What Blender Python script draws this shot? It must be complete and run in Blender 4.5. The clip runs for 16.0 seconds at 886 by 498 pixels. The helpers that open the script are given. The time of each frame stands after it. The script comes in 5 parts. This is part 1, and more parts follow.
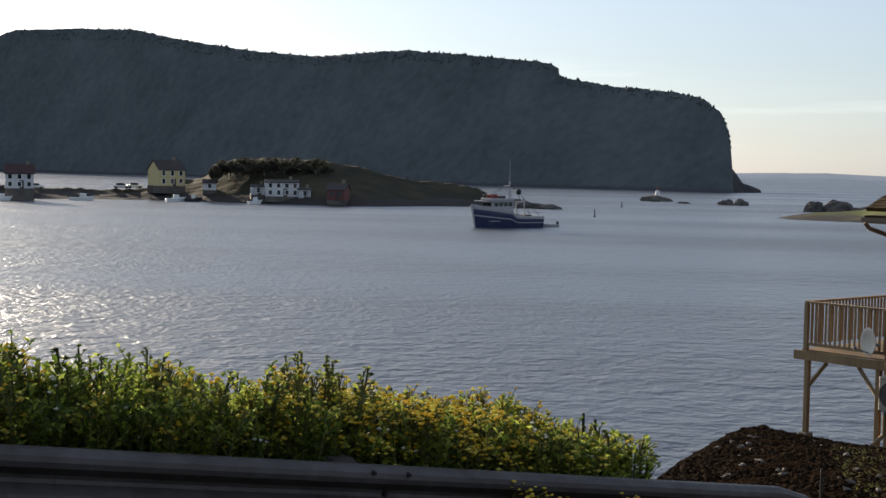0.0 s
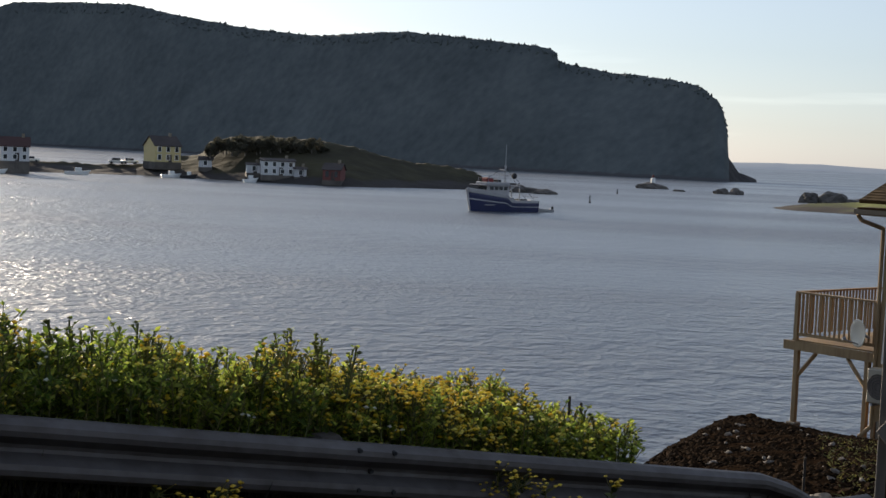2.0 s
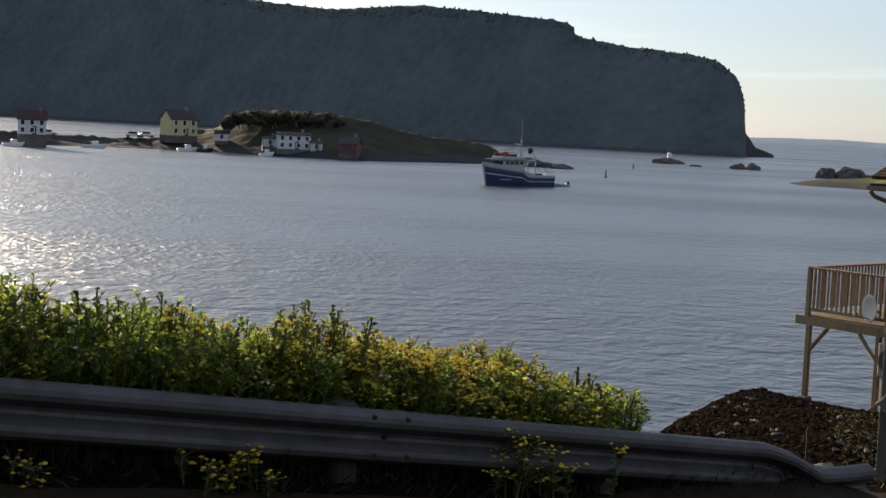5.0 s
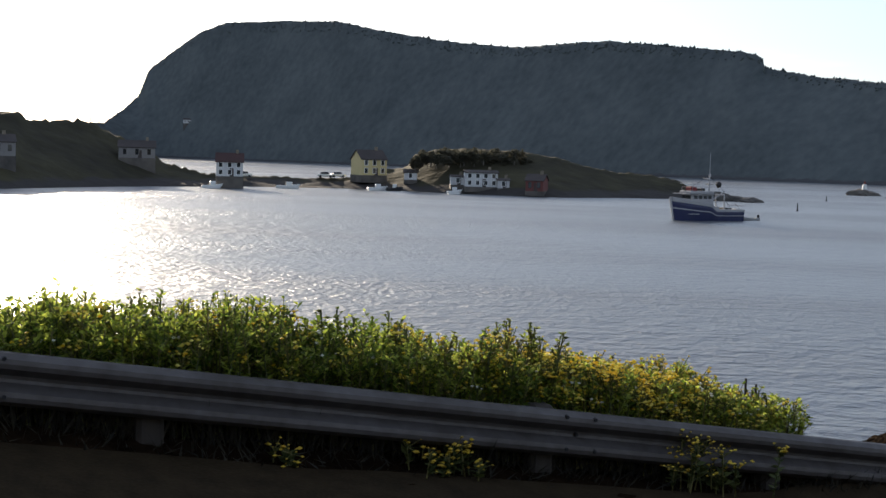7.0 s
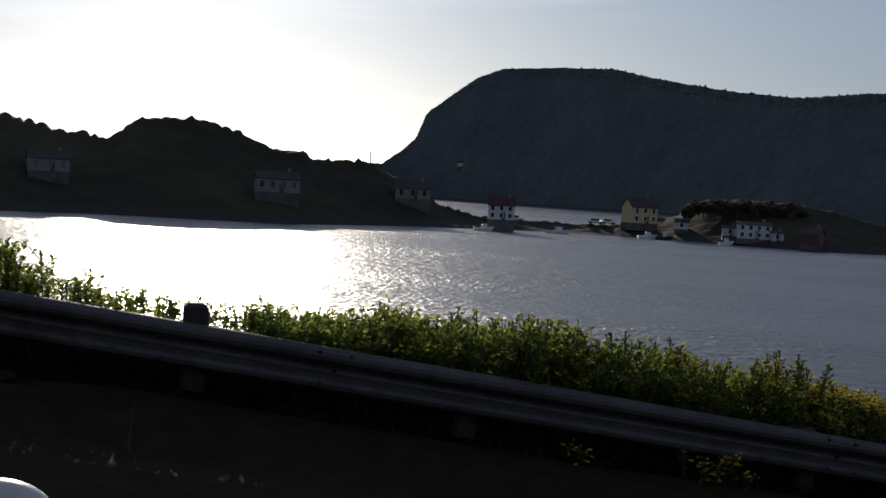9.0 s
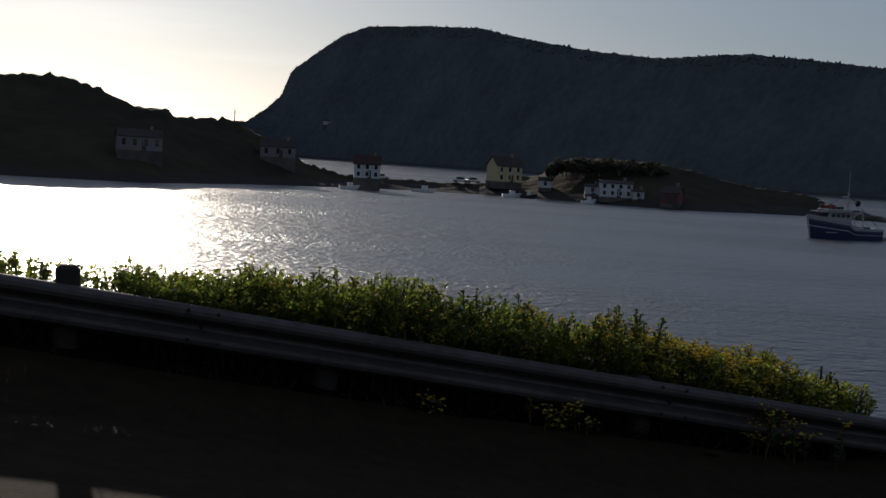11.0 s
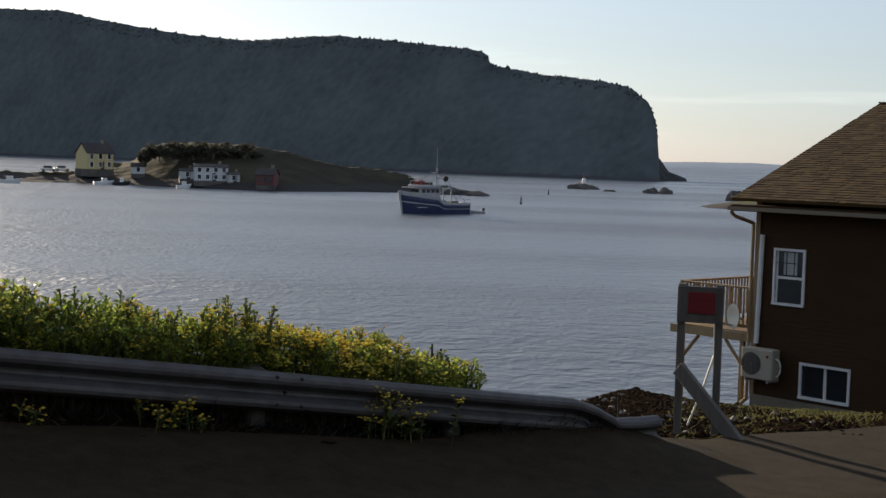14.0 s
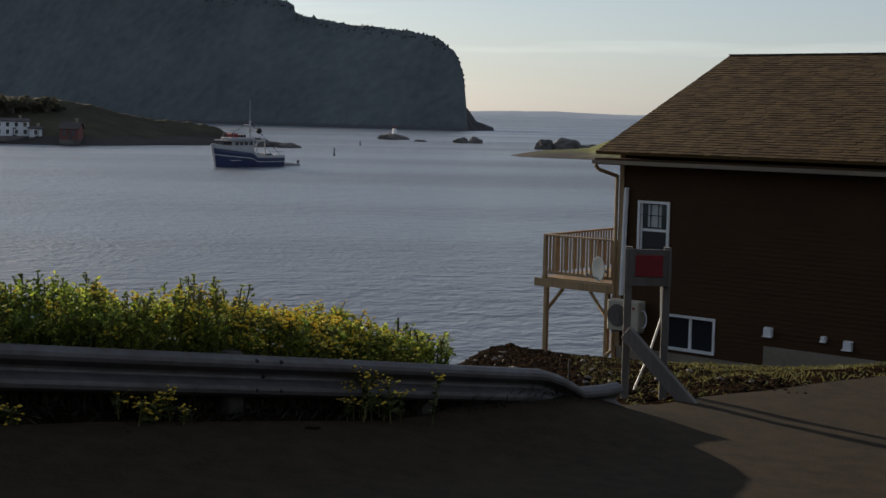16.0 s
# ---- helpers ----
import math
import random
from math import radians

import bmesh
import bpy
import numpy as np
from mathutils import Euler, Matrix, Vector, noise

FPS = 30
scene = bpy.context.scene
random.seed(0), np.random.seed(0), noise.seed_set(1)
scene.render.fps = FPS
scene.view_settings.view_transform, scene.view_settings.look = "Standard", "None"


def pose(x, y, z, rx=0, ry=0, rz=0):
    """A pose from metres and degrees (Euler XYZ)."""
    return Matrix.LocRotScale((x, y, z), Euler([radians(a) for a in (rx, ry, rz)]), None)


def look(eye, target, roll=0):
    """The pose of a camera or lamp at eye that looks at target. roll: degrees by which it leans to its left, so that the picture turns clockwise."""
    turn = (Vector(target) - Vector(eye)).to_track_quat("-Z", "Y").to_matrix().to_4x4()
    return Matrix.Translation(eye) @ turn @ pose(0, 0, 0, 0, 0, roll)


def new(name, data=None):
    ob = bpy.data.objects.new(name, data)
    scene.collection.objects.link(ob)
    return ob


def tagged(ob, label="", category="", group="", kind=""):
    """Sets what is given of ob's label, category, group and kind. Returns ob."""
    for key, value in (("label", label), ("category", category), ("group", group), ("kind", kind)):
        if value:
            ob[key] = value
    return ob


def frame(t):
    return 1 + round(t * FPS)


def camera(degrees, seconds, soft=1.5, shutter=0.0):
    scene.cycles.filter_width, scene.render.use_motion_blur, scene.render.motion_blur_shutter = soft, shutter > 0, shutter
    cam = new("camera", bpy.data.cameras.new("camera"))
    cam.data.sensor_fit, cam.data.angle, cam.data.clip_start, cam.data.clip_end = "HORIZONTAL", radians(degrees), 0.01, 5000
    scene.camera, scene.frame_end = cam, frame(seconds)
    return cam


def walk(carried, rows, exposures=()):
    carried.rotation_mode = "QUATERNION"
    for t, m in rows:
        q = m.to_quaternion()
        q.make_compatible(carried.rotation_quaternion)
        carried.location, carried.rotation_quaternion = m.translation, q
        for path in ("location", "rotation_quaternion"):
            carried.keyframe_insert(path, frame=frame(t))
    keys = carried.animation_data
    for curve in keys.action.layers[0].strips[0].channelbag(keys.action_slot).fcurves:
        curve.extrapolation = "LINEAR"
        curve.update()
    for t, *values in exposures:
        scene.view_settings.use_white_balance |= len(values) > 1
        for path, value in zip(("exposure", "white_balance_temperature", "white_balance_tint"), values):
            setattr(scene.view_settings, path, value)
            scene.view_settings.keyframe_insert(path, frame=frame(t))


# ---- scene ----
EXPOSURES = [(0, 0.5, 6650, 11), (5.5, 0.5, 6650, 11), (7, 0.8, 6650, 11), (8, 0.4, 6300, 11), (8.5, -0.3, 6150, 12), (9, -0.8, 6100, 12), (9.5, -1.2, 6150, 12), (12, -0.65, 6250, 12), (13.2, 0.28, 6700, 11), (14.5, 0.45, 6800, 11), (16, 0.2, 6800, 11)]
cam = camera(34.8, 16.0, soft=1.5)
PATH = [
    (0, (-0.000, 0.017, -0.030), (-0.782, 9.971, -0.592), 1.09),
    (0.5, (-0.000, 0.049, -0.042), (-0.770, 10.002, -0.629), 1.46),
    (1, (0.012, -0.002, -0.034), (-0.748, 9.950, -0.652), 1.80),
    (1.5, (0.023, -0.028, -0.031), (-0.726, 9.923, -0.681), 2.08),
    (2, (0.027, -0.041, -0.032), (-0.711, 9.909, -0.716), 2.41),
    (2.5, (0.029, -0.089, -0.026), (-0.699, 9.859, -0.746), 2.67),
    (3, (0.038, -0.127, -0.019), (-0.684, 9.817, -0.780), 2.81),
    (5.5, (0.092, -0.520, -0.002), (-0.860, 9.396, -0.877), 2.32),
    (6, (0.133, -0.826, 0.009), (-1.069, 9.067, -0.818), 1.95),
    (6.5, (0.194, -1.243, 0.027), (-1.423, 8.597, -0.722), 1.64),
    (7, (0.243, -1.804, 0.049), (-1.913, 7.939, -0.610), 1.52),
    (7.5, (0.288, -2.336, 0.073), (-2.525, 7.244, -0.496), 1.80),
    (8, (0.405, -2.856, 0.082), (-3.086, 6.502, -0.407), 2.18),
    (8.5, (0.533, -3.111, 0.055), (-3.478, 6.040, -0.363), 2.65),
    (9, (0.494, -3.237, 0.016), (-3.468, 5.935, -0.397), 3.29),
    (9.5, (0.586, -3.295, 0.015), (-2.867, 6.079, -0.448), 3.99),
    (9.7, (0.660, -3.325, 0.024), (-2.613, 6.113, -0.443), 3.82),
    (11.8, (0.784, -4.004, 0.088), (-2.066, 5.550, -0.685), 3.07),
    (12, (0.783, -3.984, 0.077), (-1.892, 5.619, -0.715), 2.85),
    (12.5, (0.792, -3.839, 0.060), (-1.240, 5.917, -0.767), 2.51),
    (13, (0.777, -3.721, 0.066), (-0.583, 6.154, -0.730), 2.23),
    (13.5, (0.732, -3.621, 0.082), (0.006, 6.328, -0.626), 2.07),
    (14, (0.637, -3.426, 0.088), (0.353, 6.549, -0.560), 1.69),
    (14.5, (0.510, -3.196, 0.089), (0.507, 6.785, -0.530), 1.26),
    (15, (0.333, -2.979, 0.095), (0.625, 6.996, -0.561), 0.95),
    (15.5, (-0.056, -2.813, 0.112), (0.592, 7.137, -0.659), 0.89),
    (16, (-0.701, -2.830, 0.176), (0.373, 7.065, -0.786), 1.16),
]
walk(cam, [(t, look(e, q, roll)) for t, e, q, roll in PATH], exposures=EXPOSURES)

# ---- light ----
SUN_AZ, SUN_EL = radians(-34.0), radians(12.0)
world = bpy.data.worlds.new("world")
scene.world = world
world.use_nodes = True
wn, wl = world.node_tree.nodes, world.node_tree.links
sky = wn.new("ShaderNodeTexSky")
sky.sky_type = 'NISHITA'
sky.sun_disc = False
sky.sun_elevation, sky.sun_rotation = SUN_EL, SUN_AZ
sky.air_density, sky.dust_density, sky.ozone_density = 1.0, 0.5, 3.5
# thin high cloud: a pale veil with faint streaks
tc, mp = wn.new("ShaderNodeTexCoord"), wn.new("ShaderNodeMapping")
mp.inputs["Scale"].default_value, mp.inputs["Rotation"].default_value = (2.0, 2.0, 26.0), (0.03, 0.02, 0.3)
streak = wn.new("ShaderNodeTexNoise")
streak.inputs["Scale"].default_value, streak.inputs["Detail"].default_value = 1.3, 5
cr = wn.new("ShaderNodeValToRGB")
cr.color_ramp.elements[0].position, cr.color_ramp.elements[1].position = 0.54, 0.70
cr.color_ramp.elements[0].color, cr.color_ramp.elements[1].color = (0.85, 1.08, 1.6, 1), (2.4, 2.7, 3.1, 1)
add = wn.new("ShaderNodeMix")
add.data_type, add.blend_type = 'RGBA', 'ADD'
add.inputs[0].default_value = 1.0
wl.new(tc.outputs["Generated"], mp.inputs[0]), wl.new(mp.outputs[0], streak.inputs["Vector"]), wl.new(streak.outputs[0], cr.inputs[0])
hs = wn.new("ShaderNodeHueSaturation")      # the veil greys the sky
hs.inputs["Saturation"].default_value = 0.58
wl.new(sky.outputs[0], hs.inputs["Color"])
wl.new(hs.outputs[0], add.inputs[6]), wl.new(cr.outputs[0], add.inputs[7])
wl.new(add.outputs[2], wn["Background"].inputs[0])
wn["Background"].inputs[1].default_value = 0.085
sun_to = Vector((math.sin(SUN_AZ) * math.cos(SUN_EL), math.cos(SUN_AZ) * math.cos(SUN_EL), math.sin(SUN_EL)))
sun = new("sun", bpy.data.lights.new("sun", "SUN"))
sun.data.energy, sun.data.angle, sun.data.color = 5.0, radians(0.55), (1.0, 0.86, 0.68)
sun.matrix_world = look(sun_to * 60, (0, 0, 0))

# ---- materials ----


def mat(name, c1, c2=None, rough=0.7, metal=0.0, scale=5.0, bump=0.2, dist=0.01, coarse=0.6, spec=0.5, island=0.0, stretch=(1, 1, 1), trans=0.0):
    """Two colours mixed by coarse and fine noise in world metres, with bump."""
    m = bpy.data.materials.new(name)
    m.use_nodes = True
    n, l = m.node_tree.nodes, m.node_tree.links
    b = n["Principled BSDF"]
    c2 = c2 or tuple(v * 0.7 for v in c1)
    geo = n.new("ShaderNodeNewGeometry")
    vm = n.new("ShaderNodeVectorMath")
    vm.operation = 'MULTIPLY'
    vm.inputs[1].default_value = stretch
    l.new(geo.outputs["Position"], vm.inputs[0])
    fine = n.new("ShaderNodeTexNoise")
    fine.inputs["Scale"].default_value, fine.inputs["Detail"].default_value = scale, 6
    big = n.new("ShaderNodeTexNoise")
    big.inputs["Scale"].default_value, big.inputs["Detail"].default_value = scale * 0.13, 3
    l.new(vm.outputs[0], fine.inputs["Vector"]), l.new(vm.outputs[0], big.inputs["Vector"])
    mix = n.new("ShaderNodeMix")
    mix.data_type = 'FLOAT'
    mix.inputs[0].default_value = coarse
    l.new(fine.outputs[0], mix.inputs[2]), l.new(big.outputs[0], mix.inputs[3])
    fac = mix.outputs[0]
    if island:
        ad = n.new("ShaderNodeMath")
        ad.operation = 'MULTIPLY_ADD'
        ad.inputs[1].default_value = island
        l.new(geo.outputs["Random Per Island"], ad.inputs[0]), l.new(fac, ad.inputs[2])
        sb = n.new("ShaderNodeMath")
        sb.operation = 'SUBTRACT'
        sb.inputs[1].default_value = island * 0.5
        l.new(ad.outputs[0], sb.inputs[0])
        fac = sb.outputs[0]
    ramp = n.new("ShaderNodeValToRGB")
    ramp.color_ramp.elements[0].position, ramp.color_ramp.elements[1].position = 0.33, 0.67
    ramp.color_ramp.elements[0].color, ramp.color_ramp.elements[1].color = (*c2, 1), (*c1, 1)
    l.new(fac, ramp.inputs[0]), l.new(ramp.outputs[0], b.inputs["Base Color"])
    b.inputs["Roughness"].default_value, b.inputs["Metallic"].default_value = rough, metal
    b.inputs["Specular IOR Level"].default_value = spec
    if bump:
        bp = n.new("ShaderNodeBump")
        bp.inputs["Strength"].default_value, bp.inputs["Distance"].default_value = bump, dist
        l.new(fine.outputs[0], bp.inputs["Height"]), l.new(bp.outputs[0], b.inputs["Normal"])
    if trans:
        tr = n.new("ShaderNodeBsdfTranslucent")
        l.new(ramp.outputs[0], tr.inputs[0])
        ms = n.new("ShaderNodeMixShader")
        ms.inputs[0].default_value = trans
        l.new(b.outputs[0], ms.inputs[1]), l.new(tr.outputs[0], ms.inputs[2])
        l.new(ms.outputs[0], n["Material Output"].inputs[0])
    return m


def water_material():
    m = bpy.data.materials.new("sea_water")
    m.use_nodes = True
    n, l = m.node_tree.nodes, m.node_tree.links
    b = n["Principled BSDF"]
    b.inputs["Base Color"].default_value = (0.085, 0.098, 0.110, 1)
    b.inputs["IOR"].default_value = 1.8
    geo = n.new("ShaderNodeNewGeometry")

    def tex(scale, stretch, detail, turn):
        mp = n.new("ShaderNodeMapping")
        mp.inputs["Scale"].default_value, mp.inputs["Rotation"].default_value = stretch, (0, 0, turn)
        l.new(geo.outputs["Position"], mp.inputs[0])
        t = n.new("ShaderNodeTexNoise")
        t.inputs["Scale"].default_value, t.inputs["Detail"].default_value = scale, detail
        l.new(mp.outputs[0], t.inputs["Vector"])
        return t.outputs[0]
    waves, ripples, slick = tex(0.6, (0.8, 1, 1), 3, 0.25), tex(1.9, (1.0, 0.8, 1), 5, -0.2), tex(0.02, (0.35, 1, 1), 4, 0.1)
    b1, b2 = n.new("ShaderNodeBump"), n.new("ShaderNodeBump")
    b1.inputs["Distance"].default_value, b2.inputs["Distance"].default_value = 1.1, 0.32
    l.new(waves, b1.inputs["Height"]), l.new(ripples, b2.inputs["Height"])
    mr = n.new("ShaderNodeMapRange")
    mr.inputs[1].default_value, mr.inputs[2].default_value, mr.inputs[3].default_value, mr.inputs[4].default_value = 0.38, 0.62, 0.4, 0.95
    l.new(slick, mr.inputs[0]), l.new(mr.outputs[0], b2.inputs["Strength"])
    l.new(b1.outputs[0], b2.inputs["Normal"])
    # normals tilted towards the road's shore so the water mirrors higher, brighter sky
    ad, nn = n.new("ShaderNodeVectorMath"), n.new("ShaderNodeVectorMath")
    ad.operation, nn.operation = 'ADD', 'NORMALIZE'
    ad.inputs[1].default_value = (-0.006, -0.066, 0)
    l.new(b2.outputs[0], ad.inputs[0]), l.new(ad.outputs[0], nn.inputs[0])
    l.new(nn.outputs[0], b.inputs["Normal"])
    lanes = tex(0.017, (0.22, 1, 1), 4, -0.3)      # wind lanes and calm slicks
    calm = n.new("ShaderNodeMapRange")
    calm.inputs[1].default_value, calm.inputs[2].default_value, calm.inputs[3].default_value, calm.inputs[4].default_value = 0.40, 0.56, 0.25, 0.5
    l.new(lanes, calm.inputs[0]), l.new(calm.outputs[0], b1.inputs["Strength"])
    rr = n.new("ShaderNodeMapRange")
    rr.inputs[1].default_value, rr.inputs[2].default_value, rr.inputs[3].default_value, rr.inputs[4].default_value = 0.42, 0.58, 0.29, 0.40
    l.new(lanes, rr.inputs[0]), l.new(rr.outputs[0], b.inputs["Roughness"])
    return m


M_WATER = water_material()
# both spruce colours are lifted and blued for the haze over the headland
M_FOREST = mat("hazy_spruce_forest", (0.118, 0.133, 0.134), (0.068, 0.080, 0.083), 0.9, scale=0.15, bump=0.5, dist=1.6, coarse=0.5, spec=0.1)
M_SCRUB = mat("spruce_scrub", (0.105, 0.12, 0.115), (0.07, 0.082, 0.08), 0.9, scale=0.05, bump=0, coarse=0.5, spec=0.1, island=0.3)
M_CLIFF = mat("dark_cliff_rock", (0.10, 0.09, 0.085), (0.03, 0.03, 0.032), 0.9, scale=0.15, bump=0.9, dist=3.0, spec=0.1)
M_MOOR = mat("coastal_grass_and_heath", (0.075, 0.068, 0.038), (0.030, 0.028, 0.021), 0.95, scale=0.18, bump=0.7, dist=1.0, coarse=0.65, spec=0.1)


def shore_band(m, rock, height):
    """Bare rock below a wavering line above the sea."""
    n, l = m.node_tree.nodes, m.node_tree.links
    b = n["Principled BSDF"]
    old = b.inputs["Base Color"].links[0].from_socket
    geo, sep, ns, ma, mr, mx = (n.new("ShaderNode" + k) for k in ("NewGeometry", "SeparateXYZ", "TexNoise", "Math", "MapRange", "Mix"))
    ns.inputs["Scale"].default_value = 0.12
    l.new(geo.outputs["Position"], ns.inputs["Vector"]), l.new(geo.outputs["Position"], sep.inputs[0])
    ma.operation = 'MULTIPLY_ADD'
    ma.inputs[1].default_value = -3.0
    l.new(ns.outputs[0], ma.inputs[0]), l.new(sep.outputs[2], ma.inputs[2])
    mr.inputs[1].default_value, mr.inputs[2].default_value = height - 1.9, height - 1.1
    l.new(ma.outputs[0], mr.inputs[0])
    mx.data_type = 'RGBA'
    mx.inputs[6].default_value = (*rock, 1)
    l.new(mr.outputs[0], mx.inputs[0]), l.new(old, mx.inputs[7]), l.new(mx.outputs[2], b.inputs["Base Color"])


shore_band(M_MOOR, (0.055, 0.05, 0.047), -9.5 + 1.8)
shore_band(M_FOREST, (0.075, 0.075, 0.078), -9.5 + 1.8)
M_GRASS = mat("point_grass", (0.16, 0.17, 0.05), (0.07, 0.08, 0.03), 0.95, scale=0.3, bump=0.6, dist=0.5, spec=0.1)
shore_band(M_GRASS, (0.06, 0.052, 0.045), -9.5 + 1.0)
M_SHORE = mat("shore_rock", (0.16, 0.14, 0.12), (0.04, 0.038, 0.036), 0.85, scale=0.5, bump=0.9, dist=0.6)
# distance haze is put into this coast's pale blue colour
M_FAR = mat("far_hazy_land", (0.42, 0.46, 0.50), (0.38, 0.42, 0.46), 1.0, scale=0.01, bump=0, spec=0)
M_ASPHALT = mat("worn_asphalt", (0.040, 0.028, 0.014), (0.018, 0.012, 0.006), 0.95, scale=40, bump=0.5, dist=0.01, coarse=0.55, spec=0.11)
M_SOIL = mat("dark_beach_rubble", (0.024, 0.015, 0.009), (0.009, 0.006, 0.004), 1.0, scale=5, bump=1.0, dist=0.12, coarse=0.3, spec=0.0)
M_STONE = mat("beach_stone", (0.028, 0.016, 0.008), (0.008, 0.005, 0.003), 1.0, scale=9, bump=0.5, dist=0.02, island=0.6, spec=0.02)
M_STEEL = mat("weathered_galvanised_steel", (0.150, 0.140, 0.138), (0.070, 0.060, 0.054), 0.6, 0.6, scale=11, bump=0.12, dist=0.004, coarse=0.6)
M_WOODPOST = mat("grey_weathered_timber", (0.17, 0.15, 0.13), (0.08, 0.07, 0.06), 0.85, scale=22, bump=0.5, dist=0.006, stretch=(1, 1, 0.15))
# grey timber darkened for the shade under the rail; stakes share it
M_POST = mat("shade_dark_timber", (0.06, 0.05, 0.042), (0.03, 0.026, 0.022), 0.9, scale=22, bump=0.5, dist=0.006, stretch=(1, 1, 0.15))
M_BOATW = mat("dull_white_boat_paint", (0.42, 0.415, 0.42), (0.30, 0.295, 0.30), 0.6, scale=1.2, bump=0.1)
M_DECK = mat("pressure_treated_lumber", (0.40, 0.28, 0.14), (0.22, 0.14, 0.07), 0.7, scale=14, bump=0.35, dist=0.004, stretch=(1, 1, 0.2))
M_LEAF = mat("weed_leaf", (0.44, 0.50, 0.085), (0.10, 0.16, 0.025), 0.6, scale=3, bump=0, island=0.7, trans=0.65)
M_LEAFD = mat("dry_seed_stem", (0.24, 0.22, 0.08), (0.10, 0.12, 0.04), 0.8, scale=3, bump=0, island=0.6, trans=0.35)
# ragwort petals and leaves: dimmer copies, the guardrail's shadow put into their colour
M_OCHRE = mat("shade_ochre_petals", (0.80, 0.60, 0.06), (0.62, 0.42, 0.04), 0.7, scale=6, bump=0, island=0.5, trans=0.3)
M_WEED = mat("shade_roadside_leaf", (0.10, 0.12, 0.03), (0.05, 0.07, 0.018), 0.8, scale=3, bump=0, island=0.5, trans=0.3)
M_YELLOW = mat("yellow_petals", (0.92, 0.86, 0.26), (0.86, 0.66, 0.07), 0.6, scale=6, bump=0, island=0.5, trans=0.65)
M_WHITEFL = mat("white_petals", (0.8, 0.8, 0.72), (0.65, 0.65, 0.55), 0.6, scale=6, bump=0, island=0.4, trans=0.4)
M_WHITE = mat("white_paint", (0.78, 0.78, 0.76), (0.66, 0.66, 0.63), 0.5, scale=3, bump=0.1)
M_SIDING = mat("brown_vinyl_siding", (0.064, 0.034, 0.015), (0.044, 0.024, 0.011), 0.85, spec=0.15, scale=5, bump=0.1, dist=0.003, stretch=(1, 1, 4))
M_SHINGLE = mat("brown_asphalt_shingle", (0.095, 0.058, 0.022), (0.050, 0.030, 0.013), 0.95, spec=0.15, scale=18, bump=0.5, dist=0.006, island=0.45)
M_CONCRETE = mat("concrete", (0.25, 0.21, 0.155), (0.16, 0.135, 0.10), 0.9, scale=8, bump=0.4, dist=0.005)
M_YHOUSE = mat("cream_yellow_clapboard", (0.60, 0.50, 0.25), (0.50, 0.42, 0.2), 0.7, scale=1.5, bump=0.1)
M_WHOUSE = mat("white_clapboard", (0.60, 0.60, 0.60), (0.48, 0.48, 0.48), 0.8, scale=1.5, bump=0.1)
# darker grey version of the white clapboard for the hillside houses
M_GHOUSE = mat("plain_grey_clapboard", (0.24, 0.23, 0.22), (0.18, 0.17, 0.165), 0.8, scale=1.5, bump=0.1)
M_RED = mat("red_ochre_boards", (0.19, 0.06, 0.05), (0.13, 0.04, 0.036), 0.8, scale=1.5, bump=0.1)
M_SIGNRED = mat("faded_red_sign_paint", (0.22, 0.010, 0.014), (0.15, 0.008, 0.010), 0.5, scale=9, bump=0.05)
M_ROOFD = mat("dark_felt_roof", (0.075, 0.06, 0.055), (0.045, 0.038, 0.036), 0.9, scale=2, bump=0.2)
M_BLUE = mat("navy_hull_paint", (0.012, 0.019, 0.080), (0.009, 0.013, 0.055), 0.35, scale=0.8, bump=0.05)
M_DARK = mat("black_rubber", (0.02, 0.02, 0.022), (0.012, 0.012, 0.013), 0.7, scale=6, bump=0.1)
M_GREYM = mat("grey_marine_metal", (0.42, 0.42, 0.42), (0.28, 0.28, 0.28), 0.5, 0.3, scale=3, bump=0.1)
M_CARWHITE = mat("pearl_car_paint", (0.74, 0.72, 0.64), (0.70, 0.68, 0.60), 0.25, scale=2, bump=0)


def glass(name, tint, rough=0.06):
    m = bpy.data.materials.new(name)
    m.use_nodes = True
    b = m.node_tree.nodes["Principled BSDF"]
    b.inputs["Base Color"].default_value = (*tint, 1)
    b.inputs["Roughness"].default_value = rough
    b.inputs["Specular IOR Level"].default_value = 0.8
    return m


M_PANE = glass("dark_window_glass", (0.02, 0.024, 0.028))

# ---- mesh helpers ----


def link_mesh(name, verts, faces, material, parent=None, label="", smooth=False):
    me = bpy.data.meshes.new(name)
    me.from_pydata([tuple(v) for v in verts], [], [tuple(f) for f in faces])
    me.materials.append(material)
    if smooth:
        me.polygons.foreach_set("use_smooth", [True] * len(me.polygons))
    me.update()
    ob = new(name, me)
    if parent:
        ob.parent = parent
    if label:
        ob["label"] = label
    return ob


def part(name, bm, material, parent=None, label="", smooth=False):
    me = bpy.data.meshes.new(name)
    bmesh.ops.recalc_face_normals(bm, faces=bm.faces)
    bm.to_mesh(me)
    bm.free()
    me.materials.append(material)
    if smooth:
        me.polygons.foreach_set("use_smooth", [True] * len(me.polygons))
    ob = new(name, me)
    if parent:
        ob.parent = parent
    if label:
        ob["label"] = label
    return ob


def box(bm, size, m=Matrix.Identity(4), bevel=0.0):
    g = bmesh.ops.create_cube(bm, size=1.0, matrix=m @ Matrix.Diagonal((*size, 1)))
    if bevel:
        es = list({e for v in g["verts"] for e in v.link_edges})
        bmesh.ops.bevel(bm, geom=es, offset=bevel, segments=1, affect='EDGES', profile=0.5)
    return bm


